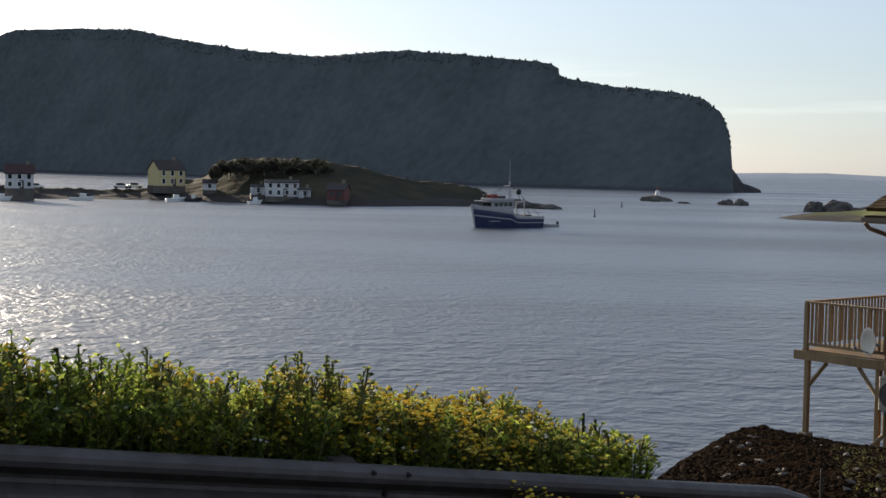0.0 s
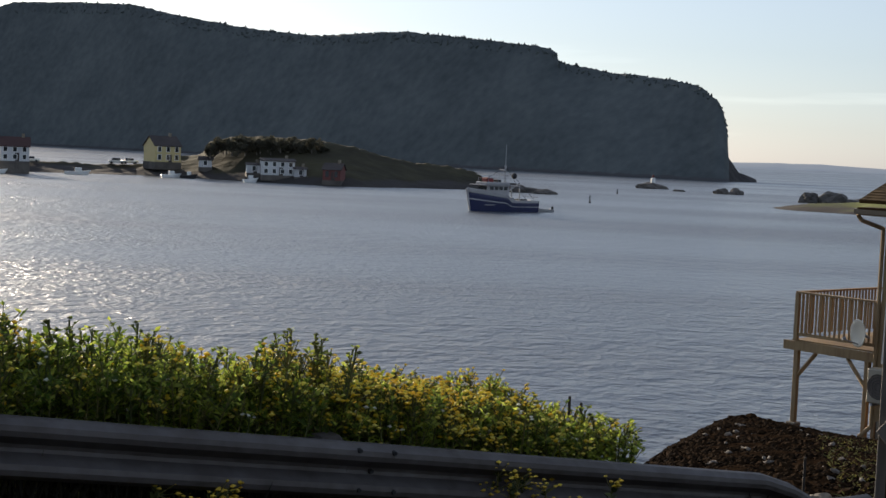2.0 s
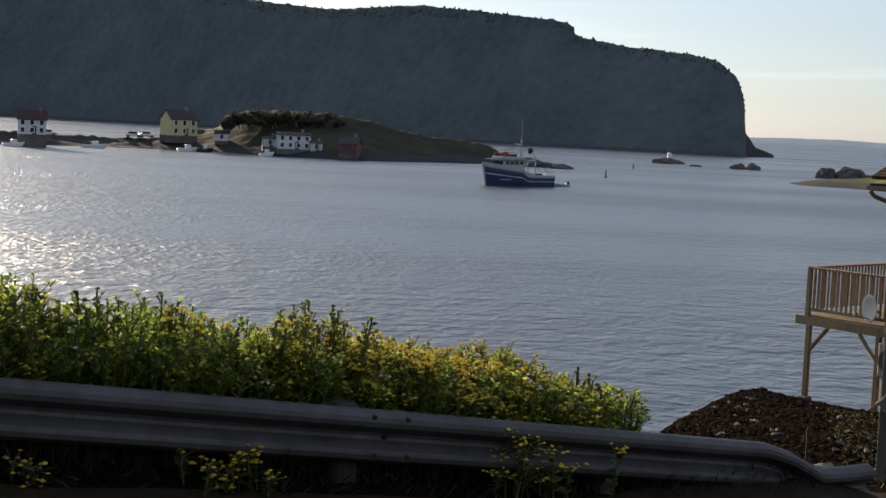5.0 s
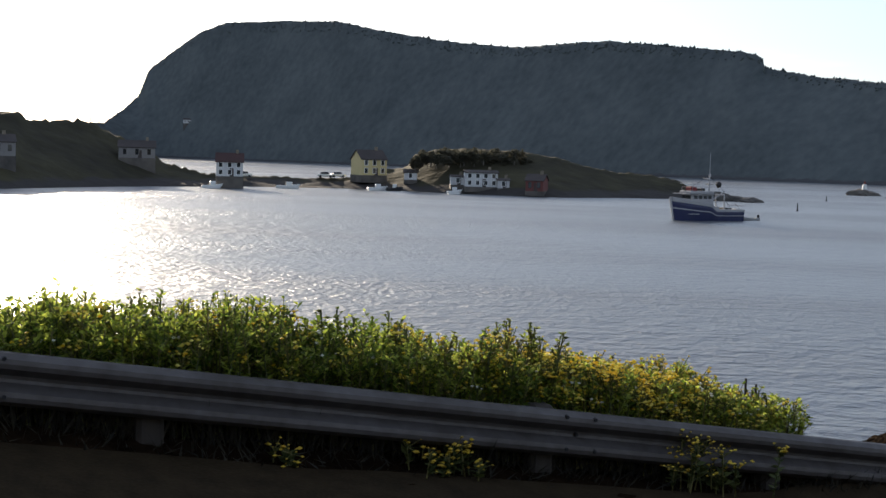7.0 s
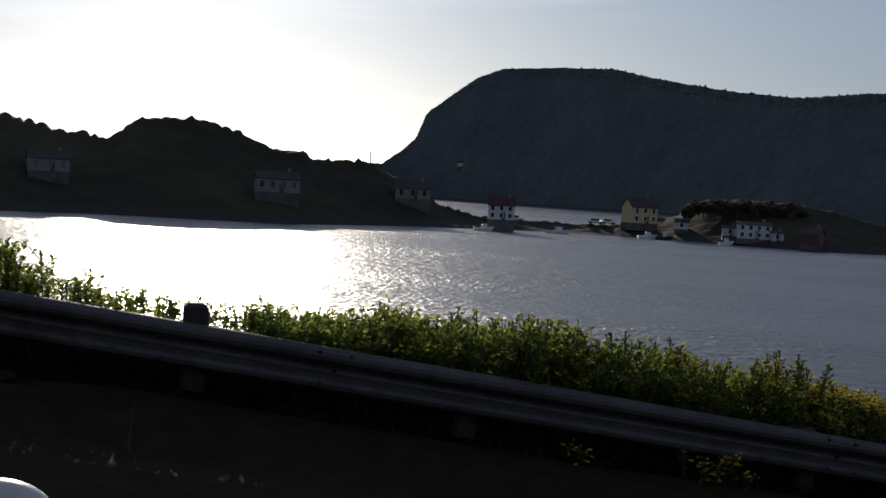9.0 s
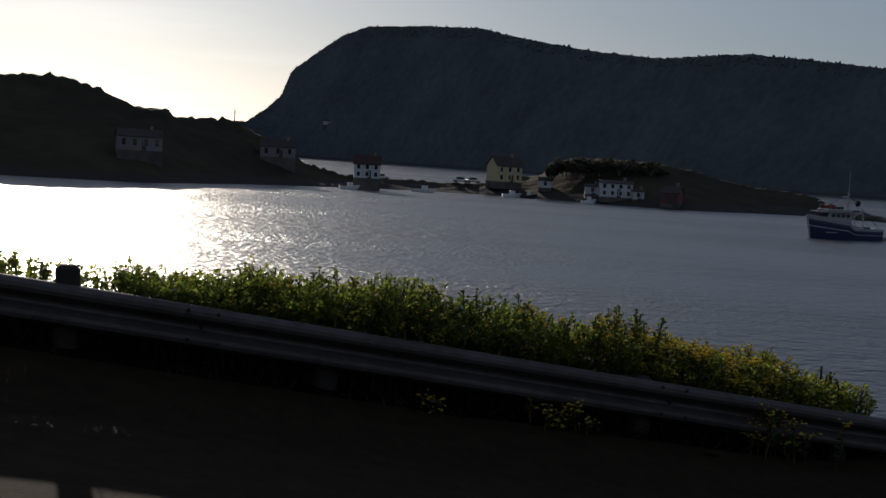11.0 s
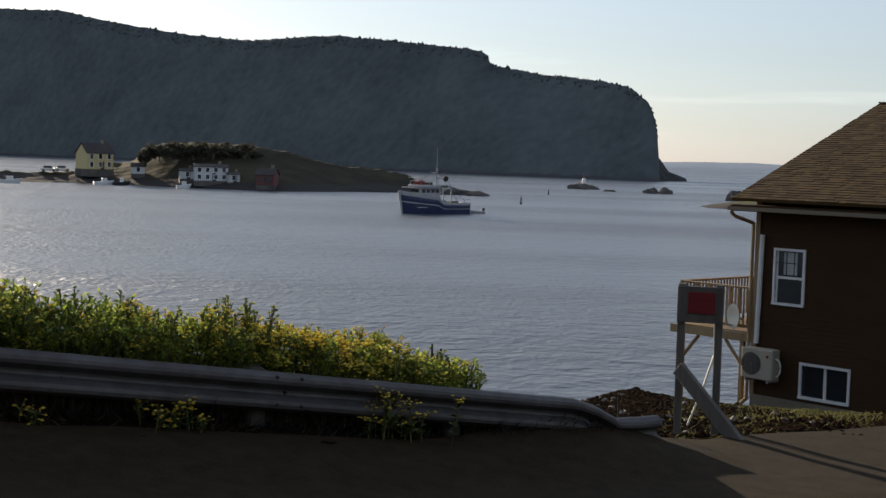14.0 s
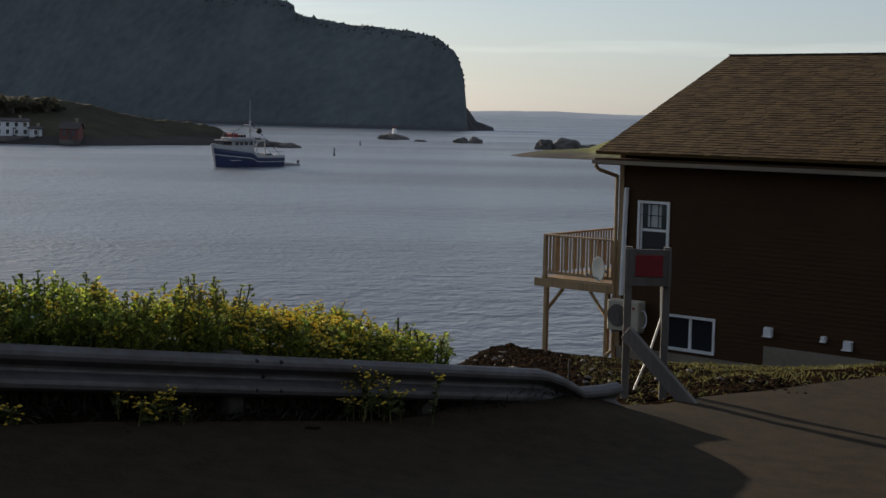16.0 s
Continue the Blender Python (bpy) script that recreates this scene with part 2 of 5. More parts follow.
def rod(bm, a, b, r1, r2=None, seg=8):
    a, b = Vector(a), Vector(b)
    d = b - a
    m = Matrix.Translation((a + b) / 2) @ d.to_track_quat("Z", "Y").to_matrix().to_4x4()
    bmesh.ops.create_cone(bm, cap_ends=True, segments=seg, radius1=r1, radius2=r1 if r2 is None else r2, depth=d.length, matrix=m)
    return bm


def bx(name, size, at, material, parent=None, label="", bevel=0.0, turn=(0, 0, 0)):
    return part(name, box(bmesh.new(), size, pose(*at, *turn), bevel), material, parent, label)


def thing(name, m, label, category, group="", kind=""):
    ob = new(name)
    ob.matrix_world = m
    ob.empty_display_size = 0.2
    return tagged(ob, label, category, group, kind)


def interp(x, xs, ys):
    return float(np.interp(x, xs, ys))


def fbm(x, y, z=0.0, octaves=4):
    return noise.fractal(Vector((x, y, z)), 1.0, 2.0, octaves, noise_basis='PERLIN_ORIGINAL')


W = -9.5
D2R = math.pi / 180

# ---- the sea ----
wr = [0, 20, 40, 70, 110, 170, 260, 400, 650, 1100, 2000, 3500, 4900]
wv, wf = [(0, 0, W)], []
for i, r in enumerate(wr[1:]):
    for k in range(96):
        a = k / 96 * 2 * math.pi
        wv.append((r * math.sin(a), r * math.cos(a), W))
for k in range(96):
    wf.append((0, 1 + (k + 1) % 96, 1 + k))
    for i in range(len(wr) - 2):
        o, p = 1 + i * 96, 1 + (i + 1) * 96
        wf.append((o + k, o + (k + 1) % 96, p + (k + 1) % 96, p + k))
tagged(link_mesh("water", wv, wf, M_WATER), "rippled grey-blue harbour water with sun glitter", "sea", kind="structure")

# ---- land across the water: a slope from the shore up to a crest, by bearing ----


def slope_land(name, material, az0, az1, step, shore, crest, depth, label, category, rough=2.0, rows=26, power=0.8, back=0.25, trees=0.0, seed=0.0, gully=0.0):
    azs = np.arange(az0, az1 + step / 2, step)
    verts, faces = [], []
    w = max(3, int(1.6 / step) | 1)

    def soft(table):
        """A table read along the bearings, its corners rounded."""
        v = np.pad(np.interp(azs, *table), w // 2, mode="edge")
        return np.convolve(v, np.ones(w) / w, "valid")
    shores, depths, lows = soft(shore), soft(depth), soft(crest)
    for a, rs, dp, low in zip(azs, shores, depths, lows):
        rs = rs + gully * (fbm(a * 0.8, 2.0, seed) + 0.4 * fbm(a * 3.1, 5.0, seed))
        el = interp(a, *crest)
        low = el + (low - el) * max(0, min(1, (4 - a) / 2)) * max(0, min(1, (a + 24) / 2))
        rc = rs + dp
        hc, hl = rc * math.tan(el * D2R), rc * math.tan(low * D2R)
        s, c = math.sin(a * D2R), math.cos(a * D2R)
        for j in range(rows + 4):
            v = j / rows
            if v <= 1:
                r = rs - 3 + (dp + 3) * v
                g = v ** power
                z = (W - 1.2) + (hl - W + 1.2) * g + (hc - hl) * v ** 6
                k = min(1, v * 4) * (1 - 0.75 * v)
                nz = fbm(s * r / 60 + seed, c * r / 60, 0.3) * rough * k + fbm(s * r / 14 + seed, c * r / 14, 1.7) * rough * 0.35 * min(1, v * 4)
                if v > 0.9:
                    nz += trees * abs(noise.noise(Vector((s * r * 0.35, c * r * 0.35, seed))))
                z += nz
            else:
                r = rc + (v - 1) * rows * dp * back
                z = hc - (v - 1) * rows * abs(hc - W) * 0.25
            verts.append((r * s, r * c, z))
    n = rows + 4
    for i in range(len(azs) - 1):
        for j in range(n - 1):
            faces.append((i * n + j, (i + 1) * n + j, (i + 1) * n + j + 1, i * n + j + 1))
    return tagged(link_mesh(name, verts, faces, material, smooth=True), label, category, kind="structure")


HEAD_AZ = [-30, -28.7, -26.03, -25.3, -24.74, -24.38, -23.56, -22.47, -21.37, -19.14, -16.89, -14.62, -12.33, -9.49, -7.79, -6.11, -3.31, -0.67, -0.2, -0.05, 0.1, 2.05, 3.23, 4.8, 5.8, 6.48, 6.78, 6.91, 7.0, 7.05]
HEAD_EL = [0.7, 0.75, 0.95, 1.5, 2.04, 3.04, 3.7, 4.56, 5.02, 5.17, 5.23, 4.83, 4.56, 4.4, 4.6, 4.74, 4.54, 4.37, 4.25, 4.15, 3.76, 3.45, 3.35, 3.18, 2.93, 2.45, 1.83, 1.12, 0.22, -0.5]
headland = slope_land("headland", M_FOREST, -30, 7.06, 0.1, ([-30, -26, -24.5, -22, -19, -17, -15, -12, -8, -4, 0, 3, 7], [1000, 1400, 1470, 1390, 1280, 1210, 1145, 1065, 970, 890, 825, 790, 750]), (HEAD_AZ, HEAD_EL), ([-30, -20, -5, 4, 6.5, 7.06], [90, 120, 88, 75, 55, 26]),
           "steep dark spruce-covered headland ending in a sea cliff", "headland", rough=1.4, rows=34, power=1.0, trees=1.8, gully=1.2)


def scrub_cover(name, land, count, low, high, material, label, above, keep=None, seed=5):
    """Wind-bent scrub spruce over a slope: many small ragged clumps in one mesh."""
    r2 = random.Random(seed)
    me = land.data
    polys = [p for p in me.polygons if p.center.z > above and p.normal.z > 0.05 and (keep is None or keep(p))]
    cum = np.cumsum([p.area / p.center.length for p in polys])
    verts, faces = [], []
    for _ in range(count):
        p = polys[min(len(polys) - 1, int(np.searchsorted(cum, r2.uniform(0, cum[-1]))))]
        q = [me.vertices[i].co for i in p.vertices]
        u, v = r2.random(), r2.random()
        c = (q[0] * (1 - u) + q[1] * u) * (1 - v) + (q[3] * (1 - u) + q[2] * u) * v
        h = r2.uniform(low, high)
        w = h * r2.uniform(0.35, 0.75)
        o, turn = len(verts), r2.uniform(0, 6.28)
        for lv, k in ((-0.25, 0.8), (0.35, 1.0)):
            for j in range(6):
                a = turn + j * 1.0472 + lv
                rr = w * k * r2.uniform(0.65, 1.2)
                verts.append((c.x + math.cos(a) * rr, c.y + math.sin(a) * rr, c.z + h * lv * r2.uniform(0.7, 1.3)))
        verts.append((c.x + r2.uniform(-0.3, 0.3) * w, c.y + r2.uniform(-0.3, 0.3) * w, c.z + h))
        for j in range(6):
            k = (j + 1) % 6
            faces += [(o + j, o + k, o + 6 + k, o + 6 + j), (o + 6 + j, o + 6 + k, o + 12)]
    return tagged(link_mesh(name, verts, faces, material), label, "scrub", kind="stuff")


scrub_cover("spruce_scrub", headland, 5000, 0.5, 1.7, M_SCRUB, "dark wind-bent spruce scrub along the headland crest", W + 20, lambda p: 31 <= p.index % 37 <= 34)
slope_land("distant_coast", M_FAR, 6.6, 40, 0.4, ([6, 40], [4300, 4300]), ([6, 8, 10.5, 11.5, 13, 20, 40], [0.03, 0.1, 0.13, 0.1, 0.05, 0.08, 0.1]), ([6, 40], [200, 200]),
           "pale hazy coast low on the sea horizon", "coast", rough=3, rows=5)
slope_land("cape_ledge", M_CLIFF, 6.7, 8.2, 0.04, ([6.7, 8.2], [755, 800]), ([6.7, 7.0, 7.2, 7.4, 7.7, 8.1, 8.2], [0.4, 0.2, -0.04, -0.3, -0.42, -0.55, -0.9]), ([6.7, 8.2], [30, 12]),
           "dark low rock ledge at the foot of the cape", "ledge", rough=2, rows=8, seed=4)
LEFT_AZ = [-75, -60, -50, -45, -40.99, -38.87, -37.14, -36.72, -36.2, -34.9, -33.01, -31.41, -30.84, -29.59, -29.13, -26.85, -25.94, -24.5, -23.6, -22.4, -21.8]
LEFT_EL = [3, 3.2, 2.9, 2.3, 1.9, 1.45, 1.24, 1.6, 2.07, 2.3, 2.15, 1.53, 1.22, 1.23, 0.99, 0.94, 0.6, -0.2, -0.72, -1.0, -1.12]
slope_land("shore_hill", M_MOOR, -75, -21.7, 0.15, ([-75, -60, -41, -36, -30, -25, -22, -21.5], [300, 300, 307, 315, 312, 352, 364, 366]), (LEFT_AZ, LEFT_EL), ([-75, -41, -30, -26, -23, -21.7], [70, 62, 55, 46, 26, 14]),
           "backlit rocky grass hill with scattered houses above the bay", "hill", rough=1.5, rows=24, power=1.0, trees=2.2, seed=9)
ISL_AZ = [-22.5, -20, -18, -16.6, -15.8, -15.0, -14.0, -13.75, -12.9, -11.48, -9.67, -7.85, -6.93, -5.55, -4.17, -3.26, -2.79, -2.2, -1.9]
ISL_EL = [-1.05, -1.02, -1.04, -1.0, -0.8, -0.62, -0.5, 0.02, 0.24, 0.30, 0.27, 0.0, -0.24, -0.5, -0.6, -0.75, -0.95, -1.3, -1.5]
slope_land("island", M_MOOR, -22.5, -1.9, 0.08, ([-22.5, -20, -18.5, -15.5, -13, -11, -8.9, -6.8, -5.5, -3, -1.9], [366, 373, 374, 374, 362, 354, 344, 348, 358, 366, 372]), (ISL_AZ, ISL_EL),
           ([-22.5, -17, -14, -8, -3, -1.9], [16, 20, 36, 36, 20, 8]), "low island with rough grass, rock and a pebble spit", "island", rough=0.8, rows=22, power=1.0, trees=0.8, seed=3)
slope_land("grassy_point", M_GRASS, 8.45, 30, 0.08, ([8.4, 10, 13, 30], [322, 310, 300, 260]), ([8.4, 9.2, 10.2, 11.2, 12.0, 12.8, 13.6, 16, 30], [-1.75, -1.6, -1.42, -1.36, -1.3, -0.98, -0.75, -0.72, -0.7]), ([8.4, 10, 13, 30], [4, 22, 40, 80]),
           "low grassy point with a brown knoll", "point", rough=0.8, rows=12, power=0.6, seed=6)

# added hillside, never in view: cuts sky light on rail, road and house
slope_land("unseen_hillside", M_MOOR, 100, 285, 2.5, ([100, 285], [26, 26]), ([100, 130, 190, 250, 285], [3, 15, 19, 15, 4]), ([100, 285], [45, 45]),
           "unseen grass hillside added behind the road to cut sky light", "hill", rough=1.5, rows=14, power=0.8, seed=12)


def rock(name, at, size, seed, label, category="rock", material=M_SHORE):
    bm = bmesh.new()
    bmesh.ops.create_icosphere(bm, subdivisions=3, radius=1.0)
    for v in bm.verts:
        n = v.co.normalized()
        k = 1 + 0.35 * fbm(n.x * 1.6 + seed, n.y * 1.6, n.z * 1.6) + 0.12 * fbm(n.x * 5 + seed, n.y * 5, n.z * 5)
        v.co = Vector((n.x * size[0], n.y * size[1], n.z * size[2])) * k
    ob = part(name, bm, material)
    ob.matrix_world = pose(*at)
    return tagged(ob, label, category)


rock("sea_rock", (34, 485, W), (5.6, 3.5, 2.0), 1.0, "dark half-sunk skerry that carries a beacon")
rock("sea_rock", (41, 458, W), (2.0, 1.2, 0.7), 2.0, "small dark rock awash in the bay")
rock("sea_rock", (53, 446, W), (2.6, 1.6, 1.7), 3.0, "dark paired rock standing in the bay")
rock("sea_rock", (57.5, 446, W), (2.3, 1.6, 1.8), 4.0, "dark paired rock standing in the bay")
rock("sea_rock", (69, 384, W + 0.4), (2.6, 2, 2.4), 5.0, "dark jagged rock off the grassy point")
rock("sea_rock", (75, 384, W + 0.3), (4.6, 3, 2.8), 6.0, "dark jagged rock off the grassy point")
rock("sea_rock", (82, 384, W), (5, 3, 1.4), 7.0, "low dark rock off the grassy point")
rock("sea_rock", (-1.6, 356, W), (3.2, 2, 1.2), 8.0, "small dark rock off the island's end")
rock("sea_rock", (-9, 362, W), (6, 3, 2.0), 8.6, "dark rock ledge at the island's end")

# ---- near ground: sloping road, shoulder, bank down to the water ----
RX, RY = 0.8131, 0.5822          # along the guardrail, downhill
EDGE = [(-60, -34), (-20, -4.4), (-6, 5.7), (-1, 9.3), (0.6, 10.6), (0.8, 13.0), (1.9, 20), (3.4, 27), (6.0, 33.8), (9.5, 40), (22, 60), (60, 110)]


def edge_distance(x, y):
    best, sign = 1e9, 1
    for (ax, ay), (bx_, by) in zip(EDGE, EDGE[1:]):
        dx, dy = bx_ - ax, by - ay
        t = max(0, min(1, ((x - ax) * dx + (y - ay) * dy) / (dx * dx + dy * dy)))
        ex, ey = x - ax - t * dx, y - ay - t * dy
        d = math.hypot(ex, ey)
        if d < best:
            best, sign = d, 1 if dx * ey - dy * ex > 0 else -1
    return best * sign           # positive towards the water


def along(x, y):
    return x * RX + (y - 8.236) * RY


def road_z(x, y):
    s = along(x, y)
    z = -2.52 - 0.141 * s
    f = -2.63
    h = 0.18                     # rounded knee where the road levels out
    return 0.5 * (z + f + math.sqrt((z - f) ** 2 + h * h)) if s > -3 else z


def rail_d(x, y):
    return -(x - 0) * RY + (y - 8.236) * RX


def ground_z(x, y):
    z = road_z(x, y)
    q = -(x - 3.14) * 0.447 + (y - 10.66) * 0.894    # past the shoulder by the driveway
    if q > 0 and along(x, y) > 0.3:
        fall = interp(x, [4, 6, 8, 10, 14, 22], [0.155, 0.188, 0.243, 0.262, 0.24, 0.16])
        z -= fall * q * min(1, q / 1.5)
    if q > 0 and x < 4:          # hollow behind the end of the guardrail
        z -= 0.12 * math.exp(-((q - 1.4) / 1.1) ** 2) * min(1, 4 - x)
    if along(x, y) < 3.2:        # the road's edge swells up to the guardrail
        k = max(0.0, min(1.0, (rail_d(x, y) + 1.40) / 1.25))
        j = max(0.0, min(1.0, (rail_d(x, y) + 0.12) / 0.2))
        z += (0.19 * k * k * (3 - 2 * k) + 0.08 * j * j * (3 - 2 * j)) * min(1, 3.2 - along(x, y))
    d = edge_distance(x, y)
    if d > -0.4:
        e = d + 0.4
        z -= e * 0.75 * min(1, e / 1.2)
    return max(z, W - 2.5)


def ground_patch(name, material, keep, label, category, lift=0.0, xs=None, ys=None, rough=0.0, scale=1.0):
    verts, faces, idx = [], [], {}
    for i, x in enumerate(xs):
        for j, y in enumerate(ys):
            idx[i, j] = len(verts)
            z = ground_z(x, y) + lift + (rough * fbm(x * scale, y * scale, 0.5) if rough else 0)
            if rail_d(x, y) < interp(along(x, y), [-30, 0.4, 1.2, 4.0, 22], [-0.13, -0.13, 0.10, -0.02, -2.9]) - 0.4:
                z -= 0.06        # bed under the asphalt
            verts.append((x, y, z))
    for i in range(len(xs) - 1):
        for j in range(len(ys) - 1):
            cx, cy = (xs[i] + xs[i + 1]) / 2, (ys[j] + ys[j + 1]) / 2
            if keep(cx, cy):
                faces.append((idx[i, j], idx[i + 1, j], idx[i + 1, j + 1], idx[i, j + 1]))
    used = sorted({v for f in faces for v in f})
    remap = {v: k for k, v in enumerate(used)}
    ob = link_mesh(name, [verts[v] for v in used], [[remap[v] for v in f] for f in faces], material, smooth=True)
    return tagged(ob, label, category, kind="structure")


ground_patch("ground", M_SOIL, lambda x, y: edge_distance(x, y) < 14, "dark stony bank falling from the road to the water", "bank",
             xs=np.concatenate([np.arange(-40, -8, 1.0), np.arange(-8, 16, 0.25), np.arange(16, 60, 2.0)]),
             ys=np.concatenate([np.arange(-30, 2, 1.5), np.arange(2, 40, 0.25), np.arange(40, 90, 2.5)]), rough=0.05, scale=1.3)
# the asphalt follows the rail at about two metres from it
rv, rf = [], []
ss, ds = np.arange(-30, 22, 0.5), [-12, -9, -7, -5.5, -4.4, -3.6, -3.0, -2.4, -1.6, -1.2, -0.9, -0.6, 0.0]
for s in ss:
    for d in ds:
        end = interp(s, [-30, 0.4, 1.2, 4.0, 22], [-0.13, -0.13, 0.10, -0.02, -2.9]) + 0.07 * fbm(s * 0.9, 0.0, 0.0)
        dd = end if d == 0.0 else min(d, end - 0.1 * ds[::-1].index(d))
        x, y = s * RX - dd * RY, 8.236 + s * RY + dd * RX
        rv.append((x, y, ground_z(x, y) + 0.03 + 0.01 * fbm(x, y, 0)))
for i in range(len(ss) - 1):
    for j in range(len(ds) - 1):
        o = i * len(ds) + j
        rf.append((o, o + len(ds), o + len(ds) + 1, o + 1))
tagged(link_mesh("road", rv, rf, M_ASPHALT, smooth=True), "dark worn asphalt road running downhill", "road", kind="structure")

# ---- guardrail ----
WBEAM = [(0.0, 0.312), (0.03, 0.306), (0.078, 0.278), (0.083, 0.25), (0.078, 0.222), (0.004, 0.176), (0.0, 0.156), (0.004, 0.136), (0.078, 0.09), (0.083, 0.062), (0.078, 0.034), (0.03, 0.006), (0.0, 0.0)]
RAIL_OUT = Vector((RY, -RX, 0))


def rail_top(s):
    """Top of the beam; past the last post it is bent down to the ground and out to the road."""
    z = -1.7976 - 0.1406 * s
    out = 0.0
    if s > 1.9:
        k = min(1.0, (s - 1.9) / 0.5)
        z -= 0.15 * k * k * (3 - 2 * k) - 0.1406 * max(0, s - 2.4)
        out = 0.02 * k * k
    return Vector((s * RX, 8.236 + s * RY, z)) + RAIL_OUT * out


def beam(s0, s1, proud, step=0.25):
    """A length of beam with real sheet thickness."""
    n = max(2, int((s1 - s0) / step))
    pts = [(o + proud, h) for o, h in WBEAM] + [(o + proud - 0.005, h) for o, h in reversed(WBEAM)]
    verts, faces, m = [], [], len(pts)
    for i in range(n + 1):
        s = s0 + (s1 - s0) * i / n
        t = rail_top(s)
        wob = 0.006 * fbm(s * 0.8, 3.0, 0.0)
        for o, h in pts:
            verts.append(t + RAIL_OUT * (o + wob) + Vector((0, 0, (h - 0.312) * 1.0)))
    for i in range(n):
        for j in range(m):
            a, b = i * m + j, i * m + (j + 1) % m
            faces.append((a, b, b + m, a + m))
    faces.append(tuple(range(m)))
    faces.append(tuple(reversed(range(n * m, n * m + m))))
    return verts, faces


rail = thing("guardrail", pose(0, 8.236, -2.52), "weathered galvanised steel guardrail with its end bent to the ground", "guardrail")
rail_inv = rail.matrix_world.inverted()


def on_rail(ob):
    ob.parent = rail
    ob.matrix_parent_inverse = rail_inv
    return ob


for k, (a, b) in enumerate([(-24.06, -20.15), (-20.25, -16.34), (-16.44, -12.53), (-12.63, -8.72), (-8.82, -4.91), (-5.01, -1.0), (-1.2, 2.85)]):
    v, f = beam(a, b, 0.006 if k % 2 else 0.0)
    on_rail(link_mesh("beam", v, f, M_STEEL))
for k in range(7):
    s = -1.1 - 3.81 * k
    for ds_, h in ((-0.108, -0.035), (0.108, -0.035), (-0.108, -0.25), (0.108, -0.25), (0.0, -0.156)):
        p = rail_top(s + ds_) + RAIL_OUT * (0.075 if h != -0.156 else 0.01) + Vector((0, 0, h))
        on_rail(part("bolt", rod(bmesh.new(), p, p + RAIL_OUT * 0.022, 0.017, 0.012, 8), M_DARK))
for s, over in [(-16.3, 0.0), (-14.4, 0.0), (-12.5, -0.05), (-10.6, -0.03), (-8.1, -0.04), (-5.86, 0.13), (-3.95, -0.05), (-1.32, 0.012), (0.55, -0.04)]:
    t = rail_top(s) - RAIL_OUT * 0.11
    g = ground_z(t.x, t.y) - 0.2
    bm = box(bmesh.new(), (0.17, 0.17, t.z + over - g), pose(t.x, t.y, (t.z + over + g) / 2, 0, 0, 35.6), 0.03)
    on_rail(part("post", bm, M_POST, label="weathered grey timber post"))

# ---- wild flowers behind the rail ----
rng = random.Random(7)
ENV_S = [-14, -9, -7.3, -6, -5.2, -4.7, -4.2, -3.4, -2.4, -1.6, -1.0, -0.32, 0.31, 0.86, 1.2]
ENV_H = [0.12, 0.07, 0.08, 0.06, 0.09, 0.18, 0.30, 0.38, 0.40, 0.40, 0.38, 0.34, 0.29, 0.21, 0.10]


class Soup:
    """Collects many small faces for one mesh."""

    def __init__(self):
        self.v, self.f = [], []

    def leaf(self, p, d, w, fold=0.25):
        d = Vector(d)
        side = d.cross(Vector((rng.uniform(-1, 1), rng.uniform(-1, 1), 1.5))).normalized() * w
        up = side.cross(d).normalized() * w * fold
        o = len(self.v)
        self.v += [p, p + d * 0.45 + side + up, p + d, p + d * 0.45 - side + up, p + d * 0.5]
        self.f += [(o, o + 1, o + 4), (o + 1, o + 2, o + 4), (o + 2, o + 3, o + 4), (o + 3, o, o + 4)]

    def stem(self, a, b, r):
        d = (b - a).normalized()
        x = d.orthogonal().normalized() * r
        y = d.cross(x)
        o = len(self.v)
        for q in (a, b):
            for k in range(3):
                c, s_ = math.cos(k * 2.0944), math.sin(k * 2.0944)
                self.v.append(q + x * c + y * s_)
        self.f += [(o, o + 1, o + 4, o + 3), (o + 1, o + 2, o + 5, o + 4), (o + 2, o, o + 3, o + 5)]

    def blob(self, p, r):
        o = len(self.v)
        a = rng.uniform(0, 6.28)
        for k in range(5):
            self.v.append(p + Vector((math.cos(a + k * 1.2566) * r, math.sin(a + k * 1.2566) * r, rng.uniform(-0.2, 0.2) * r)))
        self.v += [p + Vector((0, 0, r * 0.55)), p - Vector((0, 0, r * 0.6))]
        for k in range(5):
            self.f += [(o + k, o + (k + 1) % 5, o + 5), (o + (k + 1) % 5, o + k, o + 6)]


def spot(s, d):
    x, y = s * RX - d * RY, 8.236 + s * RY + d * RX
    return Vector((x, y, ground_z(x, y)))


